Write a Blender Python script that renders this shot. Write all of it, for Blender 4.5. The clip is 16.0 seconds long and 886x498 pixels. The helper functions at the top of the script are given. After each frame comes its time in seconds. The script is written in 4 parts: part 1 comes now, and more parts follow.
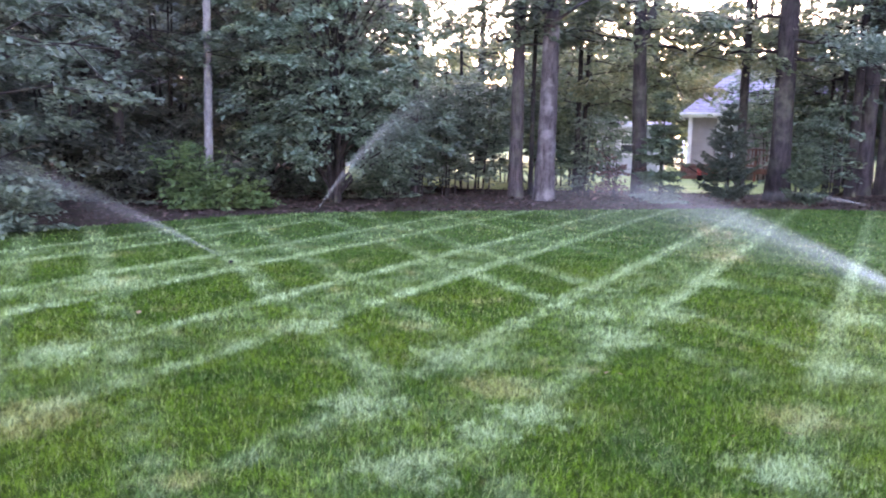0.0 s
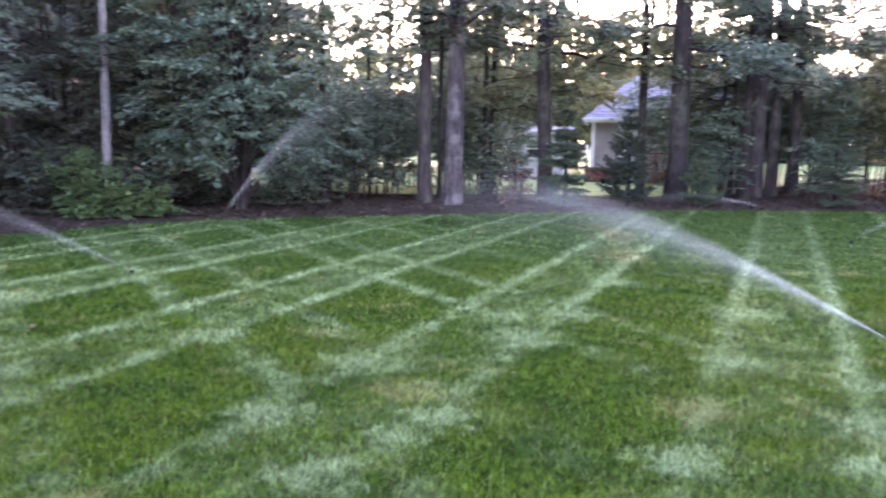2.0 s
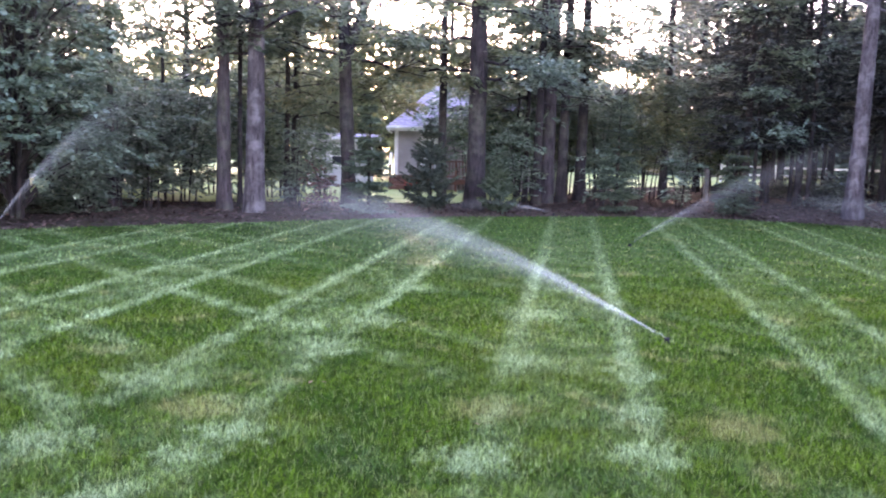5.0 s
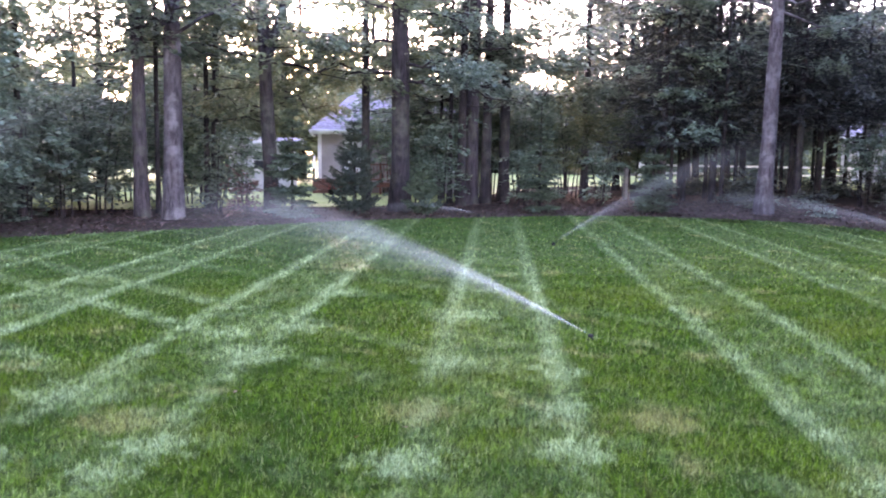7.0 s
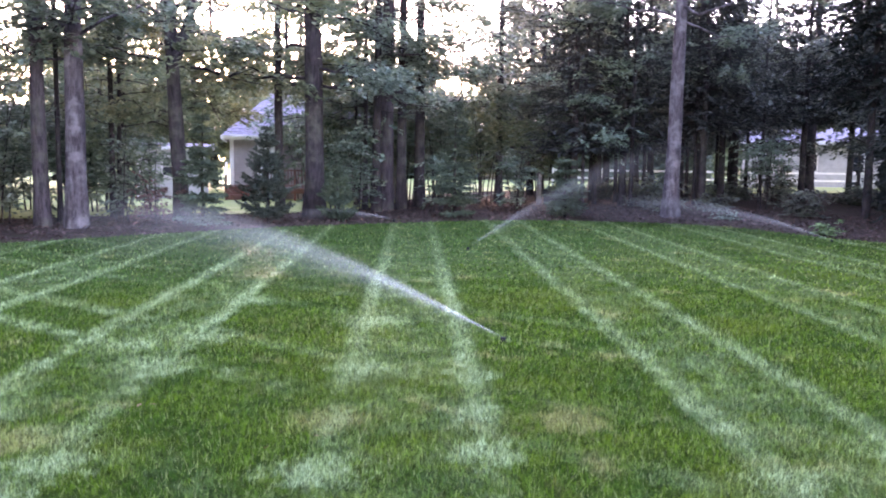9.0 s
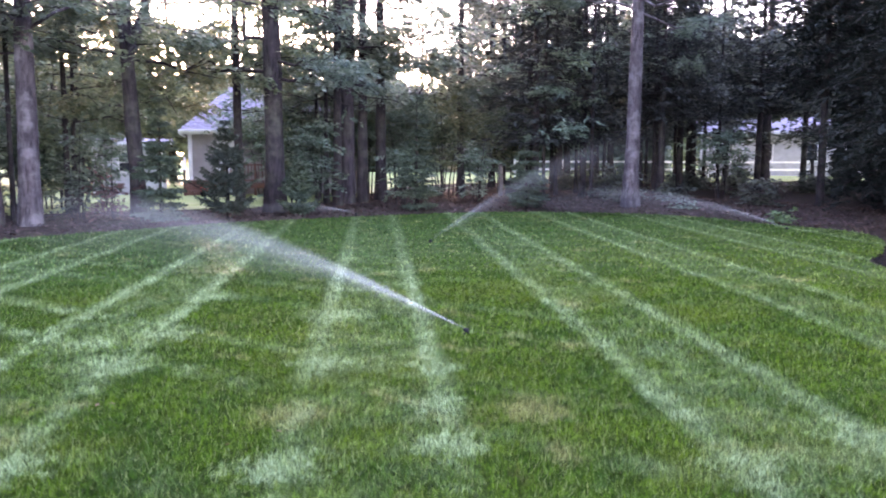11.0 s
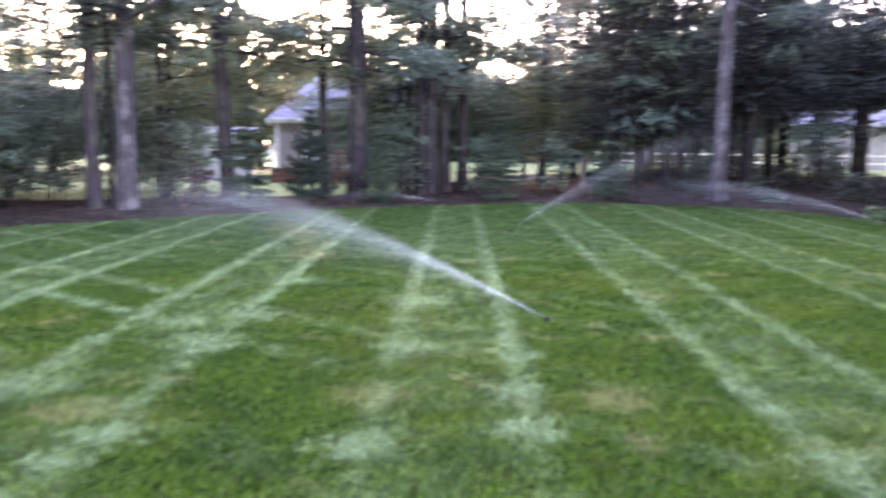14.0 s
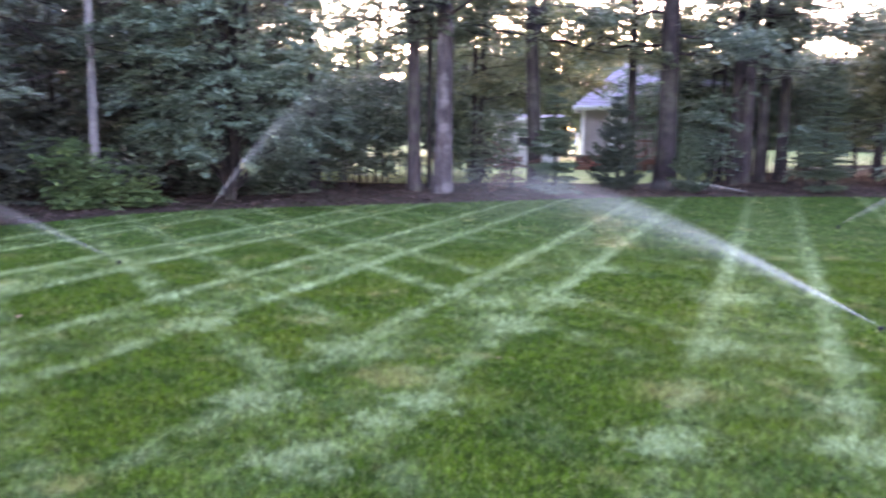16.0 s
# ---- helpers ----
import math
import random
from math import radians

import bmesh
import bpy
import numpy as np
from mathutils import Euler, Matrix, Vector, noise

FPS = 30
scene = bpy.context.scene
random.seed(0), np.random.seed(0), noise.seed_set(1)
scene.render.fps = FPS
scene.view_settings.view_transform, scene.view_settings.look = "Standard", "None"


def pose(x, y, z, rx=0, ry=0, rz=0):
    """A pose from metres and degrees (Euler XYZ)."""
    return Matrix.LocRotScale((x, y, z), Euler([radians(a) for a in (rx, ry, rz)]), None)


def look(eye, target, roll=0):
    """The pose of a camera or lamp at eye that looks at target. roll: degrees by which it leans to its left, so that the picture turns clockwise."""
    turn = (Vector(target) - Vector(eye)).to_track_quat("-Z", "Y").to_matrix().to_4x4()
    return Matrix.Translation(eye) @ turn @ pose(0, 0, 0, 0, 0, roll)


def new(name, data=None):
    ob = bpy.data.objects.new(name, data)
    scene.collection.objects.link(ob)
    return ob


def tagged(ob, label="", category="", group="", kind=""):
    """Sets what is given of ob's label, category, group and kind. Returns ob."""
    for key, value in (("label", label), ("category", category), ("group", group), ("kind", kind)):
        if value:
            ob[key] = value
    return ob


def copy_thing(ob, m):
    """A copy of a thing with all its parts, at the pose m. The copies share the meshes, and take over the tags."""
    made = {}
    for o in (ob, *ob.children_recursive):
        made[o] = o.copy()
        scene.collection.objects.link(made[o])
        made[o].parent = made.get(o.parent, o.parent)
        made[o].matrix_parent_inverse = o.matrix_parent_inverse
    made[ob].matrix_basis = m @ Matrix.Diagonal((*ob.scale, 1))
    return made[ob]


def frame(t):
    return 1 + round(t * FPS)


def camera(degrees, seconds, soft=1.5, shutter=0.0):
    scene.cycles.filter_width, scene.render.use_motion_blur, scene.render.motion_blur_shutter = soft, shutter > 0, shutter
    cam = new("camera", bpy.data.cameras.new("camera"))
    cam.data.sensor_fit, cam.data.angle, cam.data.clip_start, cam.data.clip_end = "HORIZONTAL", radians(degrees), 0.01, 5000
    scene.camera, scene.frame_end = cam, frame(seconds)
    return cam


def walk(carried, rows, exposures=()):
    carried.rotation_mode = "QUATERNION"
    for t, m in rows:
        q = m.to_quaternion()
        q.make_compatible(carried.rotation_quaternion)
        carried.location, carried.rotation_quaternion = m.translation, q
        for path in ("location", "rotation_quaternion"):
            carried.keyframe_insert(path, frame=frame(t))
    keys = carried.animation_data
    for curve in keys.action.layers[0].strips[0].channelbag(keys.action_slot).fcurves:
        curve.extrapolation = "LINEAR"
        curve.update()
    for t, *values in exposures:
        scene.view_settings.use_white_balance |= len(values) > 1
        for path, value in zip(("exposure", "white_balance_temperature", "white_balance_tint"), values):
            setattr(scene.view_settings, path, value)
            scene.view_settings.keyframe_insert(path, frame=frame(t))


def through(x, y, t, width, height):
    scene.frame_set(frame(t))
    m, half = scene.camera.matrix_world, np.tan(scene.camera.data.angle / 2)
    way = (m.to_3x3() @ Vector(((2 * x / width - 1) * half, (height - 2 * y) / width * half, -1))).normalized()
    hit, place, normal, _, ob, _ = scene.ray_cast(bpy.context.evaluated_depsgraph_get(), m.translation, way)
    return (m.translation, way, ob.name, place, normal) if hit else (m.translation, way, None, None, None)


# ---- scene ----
cam = camera(56.69, 16.0, soft=1.9, shutter=0.9)
EYE = 1.6
# seconds, x, y, z above EYE, yaw, pitch, roll
PATH = (
    (0.0, -0.102, 0.042, -0.004, 0.60, -8.19, -0.99),
    (0.5, -0.103, 0.045, 0.000, -0.58, -8.14, -0.99),
    (1.0, -0.101, 0.033, -0.001, -1.48, -7.92, -0.87),
    (1.5, -0.088, 0.034, -0.006, -2.97, -7.82, -0.94),
    (2.0, -0.074, 0.013, -0.003, -5.66, -7.75, -0.86),
    (2.5, -0.059, 0.029, -0.007, -9.37, -7.69, -1.12),
    (3.0, -0.042, 0.033, -0.014, -12.27, -7.62, -1.17),
    (3.5, -0.022, 0.025, -0.012, -14.41, -7.41, -1.50),
    (6.0, 0.010, 0.007, 0.001, -21.84, -6.96, -1.32),
    (6.5, 0.011, 0.010, -0.001, -23.30, -6.95, -1.16),
    (7.0, 0.022, 0.006, 0.001, -24.24, -6.69, -0.87),
    (7.5, 0.037, 0.005, -0.004, -25.85, -6.54, -1.04),
    (8.0, 0.051, 0.015, -0.005, -27.92, -6.57, -1.14),
    (8.5, 0.061, -0.000, 0.003, -29.18, -6.43, -0.78),
    (9.0, 0.068, -0.008, -0.002, -30.01, -6.22, -0.74),
    (11.5, 0.090, -0.017, -0.007, -34.11, -6.88, -0.29),
    (12.0, 0.105, 0.003, -0.023, -35.60, -6.84, -0.69),
    (12.5, 0.085, -0.001, -0.016, -35.74, -6.72, -0.87),
    (13.0, 0.071, -0.001, -0.025, -34.31, -6.65, -0.77),
    (13.5, 0.071, -0.004, -0.032, -32.20, -6.86, -0.66),
    (14.0, 0.038, -0.037, -0.028, -27.05, -7.39, -0.64),
    (14.5, 0.026, -0.027, -0.026, -19.15, -7.94, -0.55),
    (15.0, 0.020, -0.012, -0.027, -14.05, -8.22, -0.51),
    (15.5, -0.004, -0.020, -0.022, -10.76, -8.42, -0.64),
    (16.0, -0.026, -0.014, -0.021, -6.26, -8.47, -0.45),
)
walk(cam, [(t, pose(x, y, EYE + z, 90 + p, r, w)) for t, x, y, z, w, p, r in PATH],
     [(0.0, 4.58, 6680, 50), (1.6, 4.58, 6680, 50), (2.0, 4.32, 6680, 50), (2.5, 4.18, 6680, 50), (3.1, 4.34, 6680, 50), (4.5, 4.4, 6680, 50), (16.0, 4.4, 6680, 50)])
# ---- light ----
SUN_AZ, SUN_EL = 14.0, 11.0          # degrees clockwise from +y, and above the horizon
world = bpy.data.worlds.new("sky")
scene.world = world
world.use_nodes = True
wn = world.node_tree
sky = wn.nodes.new("ShaderNodeTexSky")
sky.sky_type = "NISHITA"
sky.sun_disc = False
sky.sun_elevation, sky.sun_rotation = radians(SUN_EL), radians(SUN_AZ)
sky.dust_density = 1.0
wn.links.new(sky.outputs[0], wn.nodes["Background"].inputs[0])
wn.nodes["Background"].inputs[1].default_value = 0.15
sun_data = bpy.data.lights.new("sun", "SUN")
sun_data.energy, sun_data.angle, sun_data.color = 0.5, radians(0.6), (1.0, 0.8, 0.58)
sun = new("sun", sun_data)
az, el = radians(SUN_AZ), radians(SUN_EL)
sun.matrix_world = look((math.sin(az) * math.cos(el) * 90, math.cos(az) * math.cos(el) * 90, math.sin(el) * 90), (0, 0, 0))

rng = np.random.default_rng(7)


# ---- materials ----
class Nodes:
    """A few short ways to write a material's nodes."""

    def __init__(self, name):
        self.mat = bpy.data.materials.new(name)
        self.mat.use_nodes = True
        self.t = self.mat.node_tree
        self.bsdf = self.t.nodes["Principled BSDF"]
        self.out = self.t.nodes["Material Output"]

    def put(self, socket, value):
        if isinstance(value, bpy.types.NodeSocket):
            self.t.links.new(value, socket)
        elif isinstance(value, tuple) and len(value) == 3 and socket.type == "RGBA":
            socket.default_value = (*value, 1)
        else:
            socket.default_value = value

    def math(self, op, a, b=0.0, c=0.0):
        n = self.t.nodes.new("ShaderNodeMath")
        n.operation = op
        for s, v in zip(n.inputs, (a, b, c)):
            self.put(s, v)
        return n.outputs[0]

    def position(self):
        return self.t.nodes.new("ShaderNodeNewGeometry").outputs["Position"]

    def island(self):
        return self.t.nodes.new("ShaderNodeNewGeometry").outputs["Random Per Island"]

    def object_random(self):
        return self.t.nodes.new("ShaderNodeObjectInfo").outputs["Random"]

    def local(self):
        return self.t.nodes.new("ShaderNodeTexCoord").outputs["Object"]

    def scaled(self, v, s):
        n = self.t.nodes.new("ShaderNodeVectorMath")
        n.operation = "MULTIPLY"
        self.put(n.inputs[0], v)
        n.inputs[1].default_value = s
        return n.outputs[0]

    def noise(self, v, scale, detail=4.0, rough=0.55):
        n = self.t.nodes.new("ShaderNodeTexNoise")
        self.put(n.inputs["Vector"], v)
        n.inputs["Scale"].default_value, n.inputs["Detail"].default_value, n.inputs["Roughness"].default_value = scale, detail, rough
        return n.outputs["Fac"]

    def ramp(self, v, lo, hi, a=0.0, b=1.0):
        n = self.t.nodes.new("ShaderNodeMapRange")
        n.interpolation_type = "SMOOTHSTEP"
        self.put(n.inputs["Value"], v)
        for k, x in zip(("From Min", "From Max", "To Min", "To Max"), (lo, hi, a, b)):
            n.inputs[k].default_value = x
        return n.outputs[0]

    def mix(self, f, a, b):
        n = self.t.nodes.new("ShaderNodeMix")
        n.data_type = "RGBA"
        self.put(n.inputs[0], f)
        self.put(n.inputs[6], a)
        self.put(n.inputs[7], b)
        return n.outputs[2]

    def bump(self, height, strength, distance=0.02):
        n = self.t.nodes.new("ShaderNodeBump")
        self.put(n.inputs["Height"], height)
        n.inputs["Strength"].default_value, n.inputs["Distance"].default_value = strength, distance
        self.put(self.bsdf.inputs["Normal"], n.outputs[0])

    def finish(self, color, rough=0.7, metal=0.0, spec=0.5):
        self.put(self.bsdf.inputs["Base Color"], color)
        self.put(self.bsdf.inputs["Roughness"], rough)
        self.bsdf.inputs["Metallic"].default_value = metal
        self.bsdf.inputs["Specular IOR Level"].default_value = spec
        return self.mat

    def thin(self, color, through=0.35, glow=(1, 1, 1)):
        """Lets light through a thin leaf or blade."""
        tr = self.t.nodes.new("ShaderNodeBsdfTranslucent")
        self.put(tr.inputs[0], self.scaled(color, glow))
        m = self.t.nodes.new("ShaderNodeMixShader")
        m.inputs[0].default_value = through
        self.t.links.new(self.bsdf.outputs[0], m.inputs[1])
        self.t.links.new(tr.outputs[0], m.inputs[2])
        self.t.links.new(m.outputs[0], self.out.inputs["Surface"])


STRIPE_TURN = radians(-28.0)          # the mower's first way across the lawn
PERIOD, PAIR = 2.345, 0.44            # metres between the tracks' centres; half the wheels' distance


PALE_SPOTS = ((-0.60, 4.63, 0.24), (-0.29, 3.76, 0.22), (-0.07, 5.73, 0.28), (0.37, 4.55, 0.22), (0.08, 4.26, 0.2), (1.26, 6.35, 0.32), (-1.24, 6.56, 0.27), (-3.51, 8.14, 0.42),
              (-2.82, 5.64, 0.32), (2.60, 5.59, 0.27), (2.44, 3.63, 0.22), (3.50, 7.19, 0.37), (3.24, 5.05, 0.22), (2.75, 4.25, 0.2), (1.55, 3.8, 0.24), (1.25, 7.2, 0.26), (1.84, 7.25, 0.3), (4.51, 2.45, 0.27), (3.59, 2.54, 0.22), (2.73, 8.84, 0.32))
DRY_SPOTS = ((0.21, 5.00, 0.26), (1.90, 4.55, 0.26), (3.23, 3.86, 0.28), (-2.36, 4.34, 0.34))


def spots_mask(n, flat, ragged, spots):
    """Soft ragged spots on the lawn."""
    mask = 0.0
    for x, y, r in spots:
        d = n.t.nodes.new("ShaderNodeVectorMath")
        d.operation = "DISTANCE"
        n.put(d.inputs[0], flat)
        d.inputs[1].default_value = (x, y, 0)
        mask = n.math("MAXIMUM", mask, n.ramp(n.math("ADD", d.outputs["Value"], ragged), r * 0.35, r * 1.25, 1.0, 0.0))
    return mask


def lawn_colour(n, green, bright, pale, straw):
    pos = n.position()
    sep = n.t.nodes.new("ShaderNodeSeparateXYZ")
    n.put(sep.inputs[0], pos)
    x, y = sep.outputs[0], sep.outputs[1]
    c, s = math.cos(STRIPE_TURN), math.sin(STRIPE_TURN)
    flat = n.scaled(pos, (1, 1, 0))
    wob = n.math("MULTIPLY", n.math("SUBTRACT", n.noise(flat, 1.4, 6, 0.7), 0.5), 0.24)
    u = n.math("ADD", n.math("ADD", n.math("MULTIPLY", x, c), n.math("MULTIPLY", y, s)), wob)
    v = n.math("ADD", n.math("ADD", n.math("MULTIPLY", x, 0.906), n.math("MULTIPLY", y, 0.42)), wob)
    breaks = n.noise(flat, 2.3, 7, 0.75)
    fine = n.noise(flat, 14.0, 3, 0.7)
    d = n.math("ABSOLUTE", n.math("WRAP", n.math("SUBTRACT", u, 0.045), -PERIOD / 2, PERIOD / 2))
    line = n.ramp(n.math("ABSOLUTE", n.math("SUBTRACT", d, PAIR)), 0.02, 0.17, 1.0, 0.0)
    band = n.ramp(d, PAIR - 0.1, PAIR + 0.15, 1.0, 0.0)
    d2 = n.math("ABSOLUTE", n.math("WRAP", n.math("SUBTRACT", v, 4.45), -PERIOD / 2, PERIOD / 2))
    line2 = n.ramp(n.math("ABSOLUTE", n.math("SUBTRACT", d2, PAIR)), 0.03, 0.22, 1.0, 0.0)
    cut = n.ramp(breaks, 0.4, 0.62)
    mask = n.math("MAXIMUM", n.math("MULTIPLY", line, n.math("MAXIMUM", cut, n.math("MAXIMUM", n.ramp(y, 5.0, 10.0, 0.08, 0.5), n.ramp(x, 1.5, 3.5, 0.0, 0.38)))),
                  n.math("MULTIPLY", n.math("MULTIPLY", line2, n.math("MAXIMUM", cut, n.ramp(y, 7.0, 10.5, 0.0, 0.34))), n.math("MULTIPLY", n.ramp(n.noise(flat, 0.7, 3), 0.4, 0.6, 0.4, 1.0), n.ramp(x, 0.0, 3.5, 0.95, 0.22))))
    mask = n.math("MAXIMUM", mask, n.math("MULTIPLY", band, n.math("MULTIPLY", cut, 0.32)))
    ragged = n.math("MULTIPLY", n.math("SUBTRACT", n.noise(flat, 5.0, 8, 0.85), 0.5), 1.5)
    mask = n.math("MAXIMUM", n.math("MULTIPLY", mask, n.math("MULTIPLY", n.math("MAXIMUM", n.ramp(y, 3.5, 8.5, 0.35, 1.0), n.ramp(x, 1.5, 3.2, 0.0, 0.85)), n.ramp(y, 9.0, 16.0, 1.0, 0.62))), n.math("MULTIPLY", spots_mask(n, flat, ragged, PALE_SPOTS), 0.62))
    mask = n.math("MULTIPLY", n.math("MULTIPLY", mask, n.ramp(x, 3.8, 7.5, 1.0, 0.58)), n.ramp(fine, 0.3, 0.65, 0.35, 1.0))
    base = n.mix(n.ramp(n.noise(flat, 1.6, 6, 0.75), 0.34, 0.6), green, bright)
    tuft = n.noise(flat, 13.0, 5, 0.8)
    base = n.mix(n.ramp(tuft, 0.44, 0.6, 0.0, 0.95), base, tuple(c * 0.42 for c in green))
    base = n.mix(n.ramp(n.noise(n.scaled(flat, (0.8, 1.2, 0)), 2.9, 5, 0.75), 0.52, 0.66, 0.0, 0.65), base, (0.035, 0.086, 0.02))
    base = n.mix(n.ramp(n.noise(n.scaled(flat, (1.2, 0.9, 0)), 2.4, 6, 0.8), 0.56, 0.7, 0.0, 0.5), base, (0.125, 0.10, 0.04))
    base = n.mix(n.ramp(n.noise(n.scaled(flat, (1.0, 1.1, 0)), 0.55, 5, 0.7), 0.48, 0.64, 0.0, 0.35), base, (0.12, 0.15, 0.014))
    # Far half drawn towards darker blue-green; shade near the trees put into colour.
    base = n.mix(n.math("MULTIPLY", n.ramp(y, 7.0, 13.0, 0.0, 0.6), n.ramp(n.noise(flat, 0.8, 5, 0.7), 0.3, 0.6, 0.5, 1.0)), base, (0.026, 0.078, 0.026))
    dry = n.math("MULTIPLY", n.ramp(n.noise(n.scaled(flat, (1.13, 0.93, 0)), 1.1, 5, 0.7), 0.57, 0.7), 0.6)
    dry = n.math("MAXIMUM", dry, n.math("MULTIPLY", spots_mask(n, flat, ragged, DRY_SPOTS), 0.48))
    base = n.mix(dry, base, straw)
    # Pale mower tracks: the sky's sheen on bent blades put into the colour.
    return n.mix(mask, base, pale)


def grass_material(name, thin):
    n = Nodes(name)
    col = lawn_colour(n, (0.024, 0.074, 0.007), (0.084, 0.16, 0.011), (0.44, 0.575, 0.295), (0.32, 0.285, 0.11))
    if thin:
        k = n.island()
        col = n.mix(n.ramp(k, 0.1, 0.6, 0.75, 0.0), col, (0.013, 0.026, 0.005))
        col = n.mix(n.ramp(k, 0.82, 0.97, 0.0, 0.35), col, (0.36, 0.38, 0.16))
        n.thin(col, 0.22)
        return n.finish(col, 0.65, spec=0.03)
    # Turf mixed darker, so the blades' shading of each other is in its colour.
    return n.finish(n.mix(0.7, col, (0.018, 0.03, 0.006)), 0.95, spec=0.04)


def leaf_material(name, dark, light, yellow, through=0.35, rough=0.45, spec=0.34):
    n = Nodes(name)
    k = n.island()
    pos = n.position()
    col = n.mix(k, dark, light)
    col = n.mix(n.ramp(n.noise(pos, 0.8, 3), 0.5, 0.72, 0.0, 0.6), col, yellow)
    n.thin(col, through, (1.85, 1.75, 1.6))
    return n.finish(col, rough, spec=spec)


def bark_material(name, dark, light, stretch=(4.5, 4.5, 0.9), patch=None):
    n = Nodes(name)
    p = n.scaled(n.local(), stretch)
    ridge = n.noise(p, 3.0, 6, 0.7)
    col = n.mix(n.ramp(ridge, 0.35, 0.65), dark, light)
    blot = n.noise(n.local(), 2.2, 4, 0.6)
    col = n.mix(n.ramp(blot, 0.45, 0.7, 0.0, 0.6), col, patch or n.mix(0.5, dark, (0.13, 0.14, 0.10)))
    n.bump(ridge, 0.9, 0.05)
    return n.finish(col, 0.92, spec=0.15)


def speckled(name, a, b, scale, rough=0.9, c=None, bump=0.5, spec=0.2):
    n = Nodes(name)
    p = n.position()
    f = n.noise(p, scale, 6, 0.7)
    col = n.mix(n.ramp(f, 0.35, 0.65), a, b)
    if c:
        col = n.mix(n.ramp(n.noise(p, scale * 0.13, 4), 0.48, 0.66), col, c)
    n.bump(f, bump, 0.03)
    return n.finish(col, rough, spec=spec)


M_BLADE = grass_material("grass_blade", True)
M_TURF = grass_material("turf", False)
M_FLOOR = speckled("leaf_litter", (0.02, 0.015, 0.013), (0.06, 0.042, 0.035), 9.0, c=(0.035, 0.032, 0.02), spec=0.03)
M_MULCH = speckled("dark_mulch", (0.004, 0.0035, 0.0035), (0.014, 0.011, 0.010), 22.0, spec=0.02)
M_LITTER = leaf_material("dead_leaf", (0.03, 0.02, 0.018), (0.1, 0.066, 0.058), (0.07, 0.046, 0.04), 0.1, 0.8, 0.1)
M_FARLAWN = speckled("far_lawn", (0.24, 0.31, 0.09), (0.38, 0.43, 0.17), 3.0, c=(0.4, 0.4, 0.2), bump=0.2)
M_LEAF = leaf_material("broad_leaf", (0.038, 0.062, 0.046), (0.13, 0.172, 0.132), (0.14, 0.17, 0.105), 0.42, rough=0.38)
# Darker copy of broad_leaf: the wood's deep shade is put into its colour.
M_LEAF_DARK = leaf_material("shaded_leaf", (0.032, 0.044, 0.037), (0.098, 0.12, 0.098), (0.105, 0.115, 0.075))
M_LEAF_BRIGHT = leaf_material("young_leaf", (0.04, 0.085, 0.035), (0.105, 0.175, 0.07), (0.12, 0.17, 0.06))
M_LEAF_MID = leaf_material("light_leaf", (0.044, 0.078, 0.055), (0.148, 0.208, 0.157), (0.155, 0.185, 0.09), rough=0.38)
# Yellower copy of broad_leaf: evening sunlight is put into its colour.
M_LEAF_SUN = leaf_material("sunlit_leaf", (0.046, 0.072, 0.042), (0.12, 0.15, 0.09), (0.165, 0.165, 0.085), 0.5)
M_NEEDLE = leaf_material("needles", (0.026, 0.05, 0.034), (0.085, 0.12, 0.08), (0.08, 0.11, 0.05), 0.15, 0.5)
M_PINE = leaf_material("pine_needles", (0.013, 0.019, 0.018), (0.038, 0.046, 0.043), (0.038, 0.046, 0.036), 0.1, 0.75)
M_SPRUCE = leaf_material("spruce_needles", (0.016, 0.028, 0.022), (0.05, 0.07, 0.055), (0.05, 0.068, 0.04), 0.12, 0.6)
# Darker copy of pine_needles: shade of the right-hand wood put into colour.
M_PINE_SHADED = leaf_material("shaded_pine_needles", (0.006, 0.010, 0.009), (0.018, 0.024, 0.021), (0.018, 0.024, 0.018), 0.1, 0.8, 0.15)
M_RUST = leaf_material("reddish_leaf", (0.06, 0.03, 0.03), (0.14, 0.075, 0.065), (0.1, 0.06, 0.05), 0.3)
M_BARK = bark_material("grey_bark", (0.018, 0.014, 0.016), (0.058, 0.047, 0.052))
M_BARK_PALE = bark_material("pale_bark", (0.024, 0.019, 0.022), (0.075, 0.064, 0.07), patch=(0.18, 0.168, 0.176))
M_BARK_SMOOTH = bark_material("smooth_pale_bark", (0.09, 0.085, 0.09), (0.2, 0.19, 0.2), (3.0, 3.0, 1.5), (0.25, 0.24, 0.25))
M_BARK_DARK = bark_material("dark_bark", (0.012, 0.010, 0.011), (0.036, 0.028, 0.031))


# ---- mesh tools ----
def smooth_mesh(me, on=True):
    me.polygons.foreach_set("use_smooth", np.full(len(me.polygons), on))


def tri_mesh(name, verts, tris, material, smooth=False):
    me = bpy.data.meshes.new(name)
    verts, tris = np.asarray(verts, np.float32), np.asarray(tris, np.int32)
    me.vertices.add(len(verts))
    me.vertices.foreach_set("co", verts.ravel())
    me.loops.add(tris.size)
    me.loops.foreach_set("vertex_index", tris.ravel())
    me.polygons.add(len(tris))
    me.polygons.foreach_set("loop_start", np.arange(0, tris.size, 3, dtype=np.int32))
    me.update(calc_edges=True)
    me.materials.append(material)
    smooth_mesh(me, smooth)
    return me


